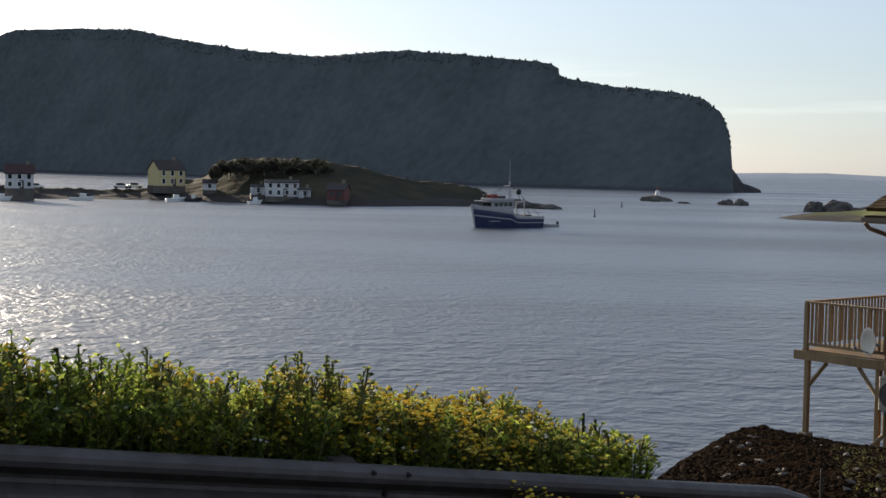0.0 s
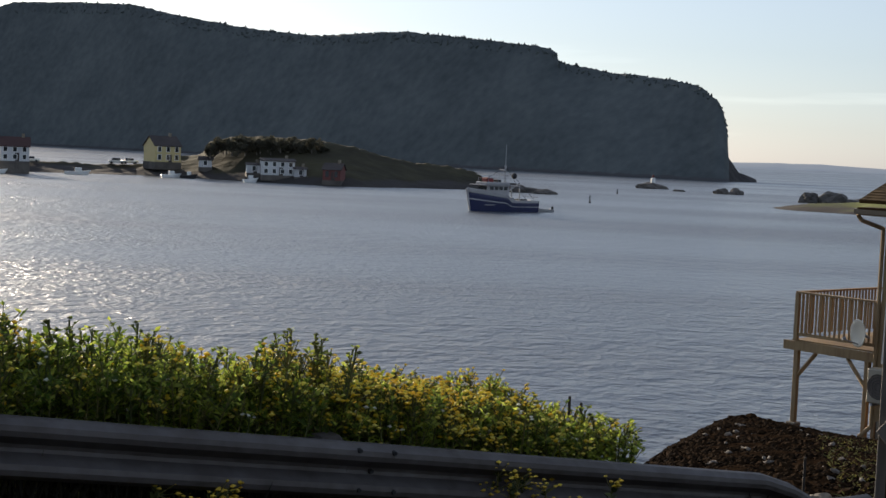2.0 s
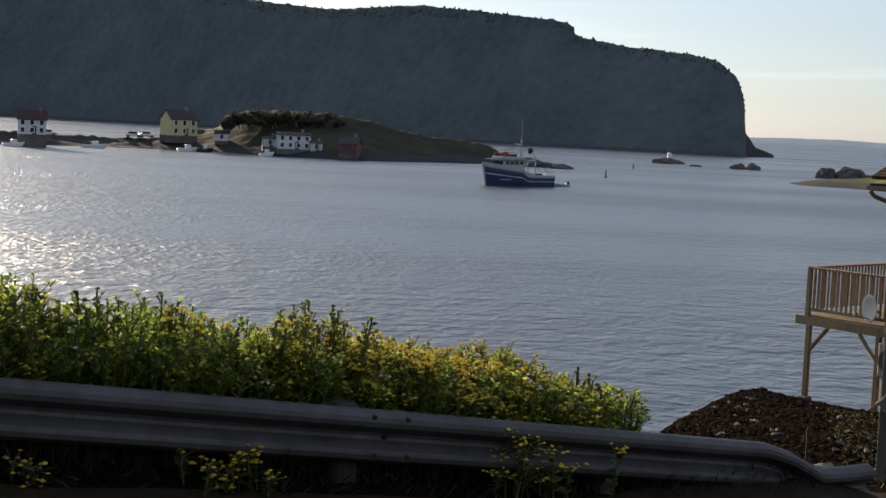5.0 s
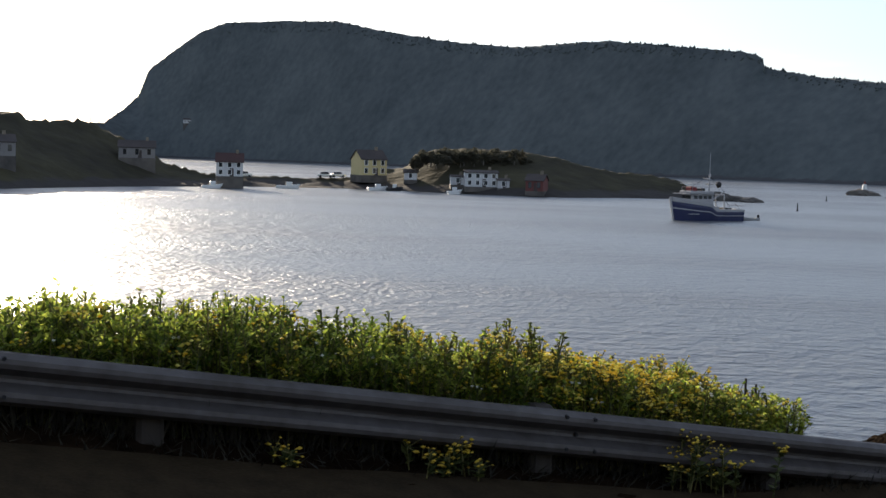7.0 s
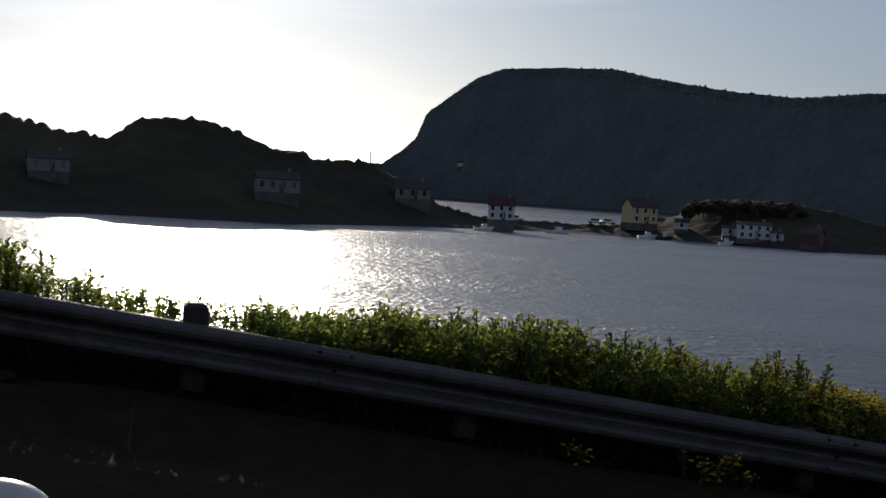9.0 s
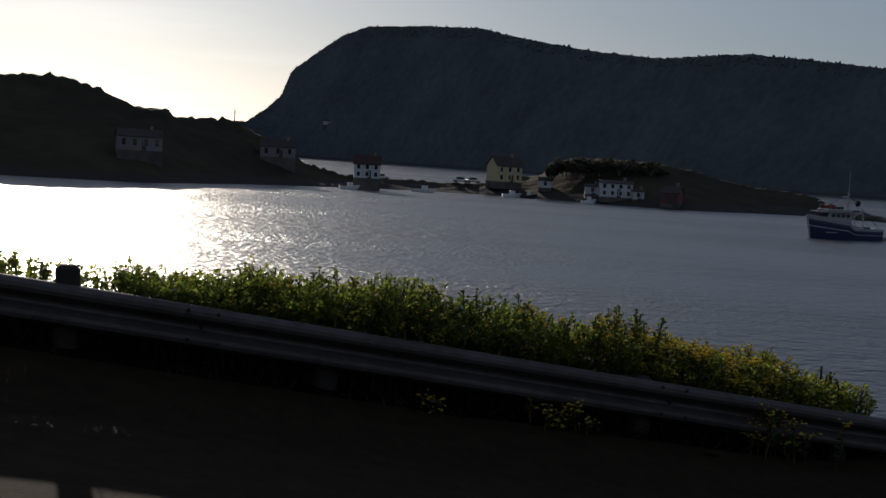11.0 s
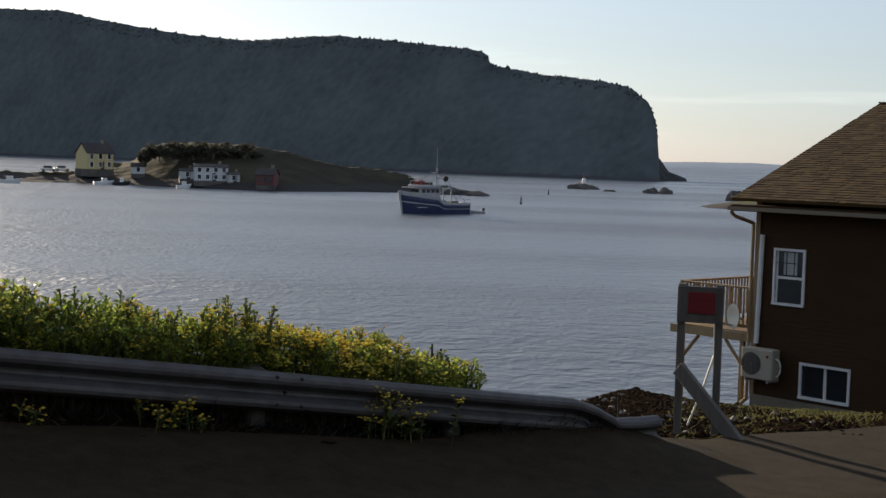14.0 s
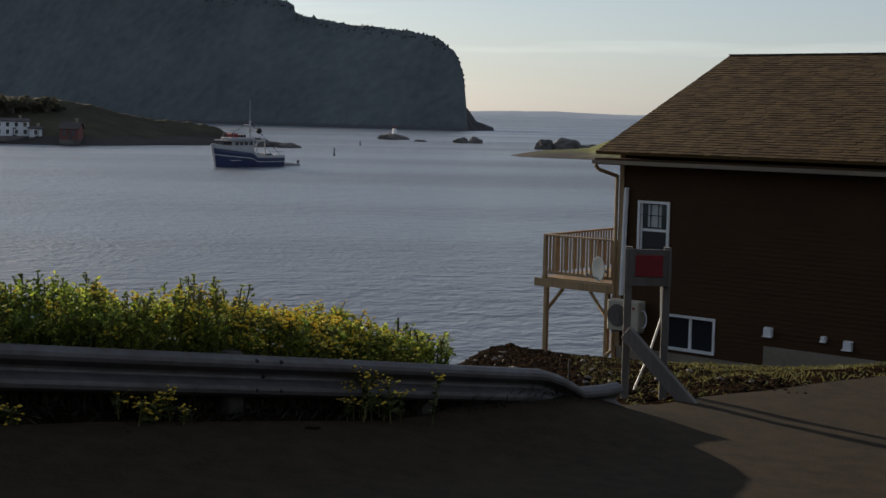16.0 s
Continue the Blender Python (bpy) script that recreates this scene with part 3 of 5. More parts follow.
def grow(leaves, stems, flowers, base, h, kind, spread=1.0):
    """One plant: stem, leaves up it, and a flower head or a seed spike."""
    lean = Vector((rng.gauss(0, 0.10), rng.gauss(0, 0.10), 1)).normalized()
    top = base + lean * h
    stems.stem(base, top, 0.006)
    n = int(16 + h * 30) if kind != "spike" else 8
    for k in range(n):
        u = 0.25 + 0.75 * (k + rng.random()) / n
        a = rng.uniform(0, 6.28)
        ln = rng.uniform(0.04, 0.095) * (1.15 - 0.55 * u) * spread
        d = Vector((math.cos(a), math.sin(a), rng.uniform(0.1, 0.9))).normalized() * ln
        leaves.leaf(base + lean * h * u, d, ln * rng.uniform(0.18, 0.36))
    if kind == "yellow":
        for k in range(rng.randint(6, 13)):
            q = top + Vector((rng.gauss(0, 0.045), rng.gauss(0, 0.045), rng.gauss(0, 0.025)))
            stems.stem(base + lean * h * 0.85, q, 0.003)
            flowers.blob(q, rng.uniform(0.008, 0.021))
    elif kind == "spike":                        # bare upper stem with knots of seed on short branches
        for j in range(rng.randint(5, 8)):
            u = 1.0 - 0.32 * (j / 8) - rng.uniform(0, 0.03)
            a = rng.uniform(0, 6.28)
            tip = base + lean * h * u + Vector((math.cos(a), math.sin(a), rng.uniform(0.6, 1.5))) * (0.02 + 0.06 * (j / 8))
            stems.stem(base + lean * h * (u - 0.03), tip, 0.003)
            flowers.blob(tip, rng.uniform(0.011, 0.02))
            for k in range(3):
                b2 = rng.uniform(0, 6.28)
                leaves.leaf(tip - Vector((0, 0, 0.01)), Vector((math.cos(b2), math.sin(b2), rng.uniform(0.1, 0.9))).normalized() * rng.uniform(0.02, 0.05), 0.010)
    elif kind == "white":
        for k in range(rng.randint(2, 4)):
            flowers.blob(top + Vector((rng.gauss(0, 0.03), rng.gauss(0, 0.03), rng.gauss(0, 0.02))), rng.uniform(0.012, 0.02))
    else:
        for j in range(rng.randint(2, 5)):       # side shoots
            u = rng.uniform(0.6, 0.92)
            a = rng.uniform(0, 6.28)
            tip = base + lean * h * u + Vector((math.cos(a), math.sin(a), rng.uniform(0.7, 1.8))) * rng.uniform(0.05, 0.11)
            stems.stem(base + lean * h * u, tip, 0.003)
            for k in range(6):
                b2 = rng.uniform(0, 6.28)
                leaves.leaf(tip - Vector((0, 0, rng.uniform(0, 0.05))), Vector((math.cos(b2), math.sin(b2), rng.uniform(0.2, 1.2))).normalized() * rng.uniform(0.025, 0.06), rng.uniform(0.008, 0.015))
        for k in range(int(10 + h * 6)):
            u = rng.uniform(0.0, 0.25)
            a = rng.uniform(0, 6.28)
            leaves.leaf(top - lean * h * u, Vector((math.cos(a), math.sin(a), 1.0)).normalized() * rng.uniform(0.02, 0.045), 0.010)


L, S, Y, WH, U = Soup(), Soup(), Soup(), Soup(), Soup()
for i in range(2600):
    s = rng.uniform(-13, 0.72) if rng.random() < 0.3 else rng.uniform(-5.4, 0.92)
    d = rng.uniform(0.16, 1.25)
    if s < -4.6 and rng.random() < 0.35:
        continue
    b = spot(s, d)
    top = -1.7976 - 0.1406 * s + interp(s, ENV_S, ENV_H) * (0.15 + 0.85 * rng.random() ** 1.5) * (0.9 + 0.5 * fbm(s * 1.7, d * 0.8, 4.0)) + 0.05 * fbm(s * 2.2, d, 0.0)
    h = top - b.z
    if h < 0.15:
        continue
    p_yellow = interp(s, [-7, -4, -2, -1.2, 0.2, 0.72], [0.04, 0.10, 0.24, 0.62, 0.66, 0.25])
    r = rng.random()
    kind = "yellow" if r < p_yellow else "white" if r < p_yellow + 0.08 else "green"
    grow(L, S, Y if kind != "white" else WH, b, h, kind)
# blades coloured near black for the shade under the rail; they also block sun
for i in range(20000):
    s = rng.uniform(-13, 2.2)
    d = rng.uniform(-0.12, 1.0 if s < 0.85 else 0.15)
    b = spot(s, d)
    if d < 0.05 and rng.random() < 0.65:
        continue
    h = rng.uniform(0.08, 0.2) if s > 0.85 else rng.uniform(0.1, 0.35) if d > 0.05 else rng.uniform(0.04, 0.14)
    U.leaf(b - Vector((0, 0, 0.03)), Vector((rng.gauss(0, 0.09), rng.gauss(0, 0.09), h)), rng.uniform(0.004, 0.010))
bank = link_mesh("wildflower_bank", L.v, L.f, M_LEAF)
tagged(bank, "dense backlit green weeds and yellow wild flowers behind the guardrail", "wild flowers", kind="stuff")
link_mesh("undergrowth", U.v, U.f, mat("shade_dark_undergrowth", (0.032, 0.028, 0.016), (0.014, 0.013, 0.009), 0.95, scale=3, bump=0, island=0.5), bank, "matted grass at the foot of the plants, coloured dark for the shade there")
link_mesh("stems", S.v, S.f, M_LEAFD, bank)
link_mesh("yellow_flower_heads", Y.v, Y.f, M_YELLOW, bank, "small bright yellow flower heads")
link_mesh("white_flower_heads", WH.v, WH.f, M_WHITEFL, bank, "scattered white flower heads")


def weed(name, s, d, count, h0, h1, kind, label, spread=0.1, category="plant"):
    lv, st, fl = Soup(), Soup(), Soup()
    c = spot(s, d)
    for k in range(count):
        b = c + Vector((rng.gauss(0, spread), rng.gauss(0, spread), 0))
        b.z = ground_z(b.x, b.y)
        grow(lv, st, fl, b, rng.uniform(h0, h1), kind)
    ob = thing(name, pose(*c), label, category)
    inv = ob.matrix_world.inverted()
    for nm, so_, mt in (("foliage", lv, M_WEED if name == "ragwort" else M_LEAF), ("stalk", st, M_LEAFD), ("bloom", fl, M_LEAFD if kind == "spike" else M_OCHRE)):
        if so_.v:
            q = link_mesh(nm, [inv @ v for v in so_.v], so_.f, mt, ob)
            q["kind"] = "stuff"
    return ob


for s, hh in [(-1.30, 0.57), (-1.22, 0.61), (-1.12, 0.58), (-1.03, 0.53), (-2.08, 0.48), (-2.25, 0.51), (-2.53, 0.49), (-2.65, 0.47), (-1.58, 0.46), (-3.13, 0.46), (-2.94, 0.43), (-2.8, 0.45), (-3.42, 0.45), (-3.65, 0.47), (-4.38, 0.36), (-3.95, 0.4), (0.62, 0.28), (1.0, 0.22), (-0.5, 0.36), (0.1, 0.31), (-4.62, 0.2), (-5.4, 0.15), (-6.1, 0.12), (-6.7, 0.14)]:
    d = rng.uniform(0.3, 0.7)
    b = spot(s, d)
    h = -1.7976 - 0.1406 * s + hh - b.z
    weed("tall_weed", s, d, 4, h * 0.80, h * 0.97, "spike", "tall seed-headed weed standing above the flowers", 0.08)
weed("ragwort", -2.06, -0.10, 16, 0.08, 0.27, "yellow", "orange-yellow flowering weed before the guardrail, coloured dim for the rail's shadow", 0.13)
weed("ragwort", -0.19, -0.12, 22, 0.12, 0.42, "yellow", "bushy orange-yellow flowering weed growing before the guardrail", 0.17)
weed("ragwort", -3.1, -0.12, 4, 0.05, 0.12, "yellow", "small yellow-flowered weed at the foot of the guardrail", 0.06)
weed("shrub", -7.15, 0.5, 34, 0.45, 0.76, "green", "dark rounded shrub beside the guardrail", 0.13, "shrub")

# ---- beach stones ----
stones = []
for k in range(5):
    bm = bmesh.new()
    bmesh.ops.create_icosphere(bm, subdivisions=1, radius=1.0)
    for v in bm.verts:
        v.co *= 1 + 0.4 * fbm(v.co.x * 1.3 + k * 7, v.co.y * 1.3, v.co.z * 1.3)
        v.co.z *= 0.55
    me = bpy.data.meshes.new("stone")
    bm.to_mesh(me)
    bm.free()
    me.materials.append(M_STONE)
    stones.append(me)
ground = bpy.data.objects["ground"]
made = 0
while made < 300:
    x, y = rng.uniform(0.6, 6.5), rng.uniform(11.0, 32)
    d = edge_distance(x, y)
    if d > 0.5 or d < -3.2 or (x > 4.5 and y < 16):
        continue
    ob = new("stone", stones[made % 5])
    ob.parent = ground
    r = rng.uniform(0.03, 0.085) if rng.random() < 0.985 else rng.uniform(0.1, 0.16)
    ob.matrix_world = pose(x, y, ground_z(x, y) + r * 0.2, rng.uniform(-25, 25), rng.uniform(-25, 25), rng.uniform(0, 360)) @ Matrix.Diagonal((r, r * rng.uniform(0.6, 1), r, 1))
    made += 1
pale = mat("pale_beach_stone", (0.17, 0.14, 0.11), (0.10, 0.085, 0.07), 0.8, scale=9, bump=0.4, dist=0.01)
for k in range(60):
    x, y = rng.uniform(0.9, 4.6), rng.uniform(11.5, 24)
    if -4.5 < edge_distance(x, y) < -0.2:
        rr = rng.uniform(0.03, 0.075)
        me = stones[k % 5].copy()
        me.materials[0] = pale
        ob = new("pale_stone", me)
        ob.parent = ground
        ob.matrix_world = pose(x, y, ground_z(x, y) + rr * 0.3, rng.uniform(-25, 25), rng.uniform(-25, 25), rng.uniform(0, 360)) @ Matrix.Diagonal((rr, rr * 0.7, rr, 1))
P = Soup()
for i in range(22000):
    x, y = rng.uniform(0.5, 10), rng.uniform(10.8, 34)
    d = edge_distance(x, y)
    if d > 0.6 or d < (-6.5 if x < 4.6 else -3.6):
        continue
    P.blob(Vector((x, y, ground_z(x, y) + 0.01)), rng.uniform(0.02, 0.062))
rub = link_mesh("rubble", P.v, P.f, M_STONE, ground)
rub["kind"] = "stuff"
G = Soup()
for i in range(34000):
    x, y = rng.uniform(2.6, 14), rng.uniform(10.2, 30)
    q = -(x - 3.14) * 0.447 + (y - 10.66) * 0.894
    if q < -0.1 or q > 9 or edge_distance(x, y) > -2.0:
        continue
    p = Vector((x, y, ground_z(x, y)))
    G.leaf(p, Vector((rng.gauss(0, 0.05), rng.gauss(0, 0.05), rng.uniform(0.012, 0.055) * (0.45 + 1.1 * max(0, 0.45 + fbm(x * 1.1, y * 1.1, 3.0))))), 0.009)
tagged(link_mesh("grass_verge", G.v, G.f, mat("dry_verge_grass", (0.20, 0.18, 0.055), (0.07, 0.075, 0.022), 0.9, scale=2, bump=0, island=0.6, trans=0.3)), "short dry yellow-green grass beside the driveway", "grass", kind="stuff")

# ---- brown house ----
HM = pose(7.05, 29.95, 0, 0, 0, -46.0)
house = thing("house", HM, "brown-sided house with white windows and brown shingle roof", "house")
GZ, EZ = -6.4, -0.62                    # foot and top of the walls
LEN, DEP = 12.0, 11.9
PITCH = math.radians(21.7)


def hpart(name, bm, material, parent=None, label=""):
    return part(name, bm, material, parent or house, label)


def wall_mesh(name, holes, u0, u1, z0, z1, thick, to_world, material, parent):
    """A wall with real openings: a grid of blocks round the holes."""
    us = sorted({u0, u1, *[h[0] for h in holes], *[h[1] for h in holes]})
    zs = sorted({z0, z1, *[h[2] for h in holes], *[h[3] for h in holes]})
    bm = bmesh.new()
    for a, b in zip(us, us[1:]):
        for c, d in zip(zs, zs[1:]):
            if any(h[0] <= (a + b) / 2 <= h[1] and h[2] <= (c + d) / 2 <= h[3] for h in holes):
                continue
            box(bm, (b - a, thick, d - c), to_world @ pose((a + b) / 2, thick / 2, (c + d) / 2))
    bmesh.ops.remove_doubles(bm, verts=bm.verts, dist=0.0005)
    return part(name, bm, material, parent)


WIN, BWIN = (0.58, 1.32, -3.04, -1.84), (1.40, 2.60, -5.13, -4.42)
I4 = Matrix.Identity(4)
wall = wall_mesh("wall", [WIN, BWIN], 0, LEN, GZ, EZ, 0.18, I4, M_SIDING, house)
for j in range(int((EZ + 5.25) / 0.105)):      # lapped siding boards
    z = -5.25 + j * 0.105
    segs, cur = [], 0.03
    for h in sorted((WIN, BWIN)):
        if h[2] - 0.05 < z + 0.05 < h[3] + 0.06:
            segs.append((cur, h[0] - 0.07))
            cur = h[1] + 0.07
    segs.append((cur, LEN))
    for a, b in segs:
        bm = bmesh.new()
        vs = [bm.verts.new(q) for q in ((a, -0.016, z), (b, -0.016, z), (b, -0.003, z + 0.105), (a, -0.003, z + 0.105), (a, 0.0, z), (b, 0.0, z))]
        bm.faces.new(vs[:4]), bm.faces.new((vs[4], vs[5], vs[1], vs[0]))
        ob = hpart("siding_board", bm, M_SIDING, wall)
for z0, z1, nm in ((GZ, -5.27, "foundation"),):
    hpart(nm, box(bmesh.new(), (LEN - 0.1, 0.05, z1 - z0), pose(LEN / 2, -0.026, (z0 + z1) / 2)), M_CONCRETE, label="bare grey concrete foundation")
hpart("foundation_step", box(bmesh.new(), (8.1, 0.05, 1.2), pose(7.95, -0.055, -5.42)), M_CONCRETE, label="bare grey concrete foundation")
wall_mesh("gable_wall", [], 0, DEP, GZ, EZ, 0.18, pose(0, DEP, 0, 0, 0, -90), M_SIDING, house)
wall_mesh("gable_wall", [], 0, DEP, GZ, EZ, 0.18, pose(LEN, 0, 0, 0, 0, 90), M_SIDING, house)
wall_mesh("back_wall", [], 0, LEN, GZ, EZ, 0.18, pose(LEN, DEP, 0, 0, 0, 180), M_SIDING, house)
for u in (0.0, LEN - 0.18):
    bm = bmesh.new()
    a = [bm.verts.new((u, y, z)) for y, z in ((0, EZ), (DEP, EZ), (DEP / 2, EZ + DEP / 2 * math.tan(PITCH)))]
    b = [bm.verts.new((u + 0.18, v.co.y, v.co.z)) for v in a]
    bm.faces.new(a), bm.faces.new(reversed(b))
    for k in range(3):
        bm.faces.new((a[k], a[(k + 1) % 3], b[(k + 1) % 3], b[k]))
    hpart("gable", bm, M_SIDING)
RUN = DEP / 2 + 0.42
SL = RUN / math.cos(PITCH)
for side in (0, 1):
    m = pose(0, -0.42, EZ - 0.42 * math.tan(PITCH) + 0.12, math.degrees(PITCH)) if not side else pose(LEN, DEP + 0.42, EZ - 0.42 * math.tan(PITCH) + 0.12, math.degrees(PITCH), 0, 180)
    if side:
        m = pose(LEN, DEP + 0.42, EZ - 0.42 * math.tan(PITCH) + 0.12, 0, 0, 180) @ pose(0, 0, 0, math.degrees(PITCH))
    roof = hpart("roof", box(bmesh.new(), (LEN + 0.9, SL, 0.06), m @ pose(LEN / 2, SL / 2, -0.035)), M_SHINGLE)
    if side == 0:
        sv, sf = [], []
        courses = int(SL / 0.145)
        for j in range(courses):
            x = -0.45 - rng.uniform(0, 0.3)
            while x < LEN + 0.45:
                w = rng.choice((0.16, 0.2, 0.26, 0.32))
                x0, x1 = max(x, -0.45) + 0.004, min(x + w, LEN + 0.45)
                x += w
                if x1 - x0 < 0.03:
                    continue
                y0, y1, t = j * 0.145, min(SL, j * 0.145 + 0.20), rng.choice((0.006, 0.009, 0.013))
                o = len(sv)
                sv += [m @ Vector(q) for q in ((x0, y0, 0), (x1, y0, 0), (x1, y0, t + 0.006), (x0, y0, t + 0.006), (x1, y1, 0.002), (x0, y1, 0.002))]
                sf += [(o, o + 1, o + 2, o + 3), (o + 3, o + 2, o + 4, o + 5), (o, o + 3, o + 5), (o + 1, o + 4, o + 2)]
        sh = link_mesh("shingles", sv, sf, M_SHINGLE, roof)
        sh["kind"] = "stuff"
hpart("ridge_cap", box(bmesh.new(), (LEN + 0.92, 0.24, 0.03), pose(LEN / 2, DEP / 2, EZ + DEP / 2 * math.tan(PITCH) + 0.115)), M_ROOFD)
hpart("fascia", box(bmesh.new(), (LEN + 0.9, 0.03, 0.15), pose(LEN / 2, -0.44, EZ - 0.27)), M_SIDING, label="brown eaves board")
gut = bmesh.new()
box(gut, (LEN + 0.9, 0.10, 0.02), pose(LEN / 2, -0.51, EZ - 0.32))
box(gut, (LEN + 0.9, 0.012, 0.09), pose(LEN / 2, -0.565, EZ - 0.28))
hpart("gutter", gut, mat("beige_aluminium", (0.22, 0.17, 0.11), (0.17, 0.13, 0.09), 0.45, scale=3, bump=0.05), label="beige eaves gutter")
hpart("soffit", box(bmesh.new(), (LEN + 0.8, 0.41, 0.02), pose(LEN / 2, -0.215, EZ - 0.20)), M_SIDING)
ds = bmesh.new()
for a, b in (((-0.40, -0.5, EZ - 0.34), (-0.36, -0.42, EZ - 0.46)), ((-0.36, -0.42, EZ - 0.46), (-0.06, -0.06, EZ - 0.62)), ((-0.06, -0.06, EZ - 0.60), (-0.06, -0.06, -5.4)), ((-0.06, -0.06, -5.4), (-0.12, -0.4, -5.6))):
    rod(ds, a, b, 0.045, seg=10)
hpart("downspout", ds, M_DECK, label="tan downspout with an elbow at the eaves")
hpart("corner_board", box(bmesh.new(), (0.12, 0.03, EZ - GZ - 1.1), pose(0.06, -0.03, (EZ + GZ + 1.1) / 2)), M_DECK, label="tan corner trim")


def house_window(h, vertical):
    u0, u1, z0, z1 = h
    t = 0.06
    bm = bmesh.new()
    box(bm, (u1 - u0 + 2 * t, 0.07, t), pose((u0 + u1) / 2, -0.01, z1 + t / 2)), box(bm, (u1 - u0 + 2 * t, 0.09, t), pose((u0 + u1) / 2, -0.02, z0 - t / 2))
    box(bm, (t, 0.07, z1 - z0), pose(u0 - t / 2, -0.01, (z0 + z1) / 2)), box(bm, (t, 0.07, z1 - z0), pose(u1 + t / 2, -0.01, (z0 + z1) / 2))
    w = hpart("window", bm, M_WHITE, label="white-framed window")
    if vertical:
        zm = (z0 + z1) / 2 - 0.02
        hpart("meeting_rail", box(bmesh.new(), (u1 - u0, 0.05, 0.06), pose((u0 + u1) / 2, 0.03, zm)), M_WHITE, w)
        for za, zb in ((z0, zm - 0.03), (zm + 0.03, z1)):
            for uu in (u0 + 0.022, u1 - 0.022):
                hpart("stile", box(bmesh.new(), (0.045, 0.04, zb - za), pose(uu, 0.03, (za + zb) / 2)), M_WHITE, w)
            hpart("pane", box(bmesh.new(), (u1 - u0, 0.008, zb - za), pose((u0 + u1) / 2, 0.035, (za + zb) / 2)), M_PANE, w)
        for k in (0.36, 0.64):
            hpart("muntin", box(bmesh.new(), (0.018, 0.02, z1 - zm), pose(u0 + (u1 - u0) * k, 0.02, (z1 + zm) / 2)), M_DARK, w)
        hpart("muntin", box(bmesh.new(), (u1 - u0, 0.02, 0.018), pose((u0 + u1) / 2, 0.02, zm + (z1 - zm) * 0.55)), M_DARK, w)
        # pale panel before the glass paints the upper sash's bright reflection
        hpart("reflection_panel", box(bmesh.new(), (0.36, 0.012, z1 - zm - 0.1), pose((u0 + u1) / 2, 0.028, (z1 + zm) / 2 + 0.02)), mat("pale_reflection", (0.5, 0.52, 0.5), (0.34, 0.37, 0.36), 0.8, scale=9, bump=0.1), w, "pale panel over the upper pane, drawn as its bright reflection")
    else:
        um = (u0 + u1) / 2
        hpart("meeting_rail", box(bmesh.new(), (0.07, 0.05, z1 - z0), pose(um, 0.03, (z0 + z1) / 2)), M_WHITE, w)
        for ua, ub in ((u0, um - 0.035), (um + 0.035, u1)):
            hpart("pane", box(bmesh.new(), (ub - ua, 0.008, z1 - z0), pose((ua + ub) / 2, 0.035, (z0 + z1) / 2)), M_PANE, w)
    return w


house_window(WIN, True)
house_window(BWIN, False)
hpart("conduit", rod(bmesh.new(), (0.16, -0.07, -4.05), (0.22, -0.07, -1.5), 0.06, seg=10), M_WHITE, label="white wall pipe")
for u, z, w in ((4.0, -4.5, 0.2), (5.3, -4.5, 0.12), (5.85, -4.58, 0.2)):
    v = hpart("vent", box(bmesh.new(), (w, 0.12, w * 1.1), pose(u, -0.07, z), 0.02), M_WHITE, label="white wall vent hood")
    hpart("vent_lip", box(bmesh.new(), (w * 1.15, 0.03, 0.02), pose(u, -0.14, z - w * 0.45)), M_WHITE, v)

# heat pump on the wall
hp = thing("heat_pump", HM @ pose(0.46, -0.30, -4.48), "cream outdoor heat pump unit fixed to the house wall", "heat pump")
bx("casing", (0.86, 0.32, 0.72), (0, 0, 0), M_CONCRETE, hp, "cream metal casing", 0.025).data.materials[0] = mat("cream_enamel", (0.42, 0.38, 0.29), (0.36, 0.32, 0.25), 0.45, scale=4, bump=0.05)
part("fan_opening", rod(bmesh.new(), (-0.14, -0.166, 0.0), (-0.14, -0.15, 0.0), 0.26, seg=28), M_WOODPOST, hp)
for r in (0.08, 0.14, 0.2, 0.26):
    bm = bmesh.new()
    for k in range(24):
        a, b = k / 24 * 6.2832, (k + 1) / 24 * 6.2832
        rod(bm, (-0.14 + r * math.cos(a), -0.175, r * math.sin(a)), (-0.14 + r * math.cos(b), -0.175, r * math.sin(b)), 0.006, seg=4)
    part("guard_ring", bm, M_ROOFD, hp)
for u in (-0.3, 0.3):
    part("bracket", box(box(bmesh.new(), (0.05, 0.42, 0.05), pose(u, 0.06, -0.39)), (0.05, 0.04, 0.4), pose(u, 0.26, -0.2)), M_GREYM, hp)
part("badge", rod(bmesh.new(), (0.3, -0.17, 0.2), (0.3, -0.155, 0.2), 0.035, seg=12), M_SIGNRED, hp, "small round red badge")
bm = bmesh.new()
for k in range(10):
    a, b = -1.7 + k * 0.36, -1.7 + (k + 1) * 0.36
    rod(bm, (0.47 + 0.1 * math.cos(a), -0.02, -0.05 + 0.2 * math.sin(a)), (0.47 + 0.1 * math.cos(b), -0.02, -0.05 + 0.2 * math.sin(b)), 0.018, seg=6)
part("pipe_loop", bm, M_WHITE, hp, "white insulated pipe loop")

# deck beyond the gable end
deck = thing("deck", HM, "raised pressure-treated lumber deck with slatted railing on posts", "deck")
DZ, DW, DD = -3.82, 2.12, 3.2
for k in range(16):
    part("deck_board", box(bmesh.new(), (DW + 0.1, 0.19, 0.035), pose(-DW / 2 - 0.05, 0.1 + k * 0.2, DZ - 0.02)), M_DECK, deck)
part("rim_joist", box(bmesh.new(), (DW + 0.35, 0.04, 0.2), pose(-DW / 2 - 0.12, -0.02, DZ - 0.14)), M_DECK, deck)
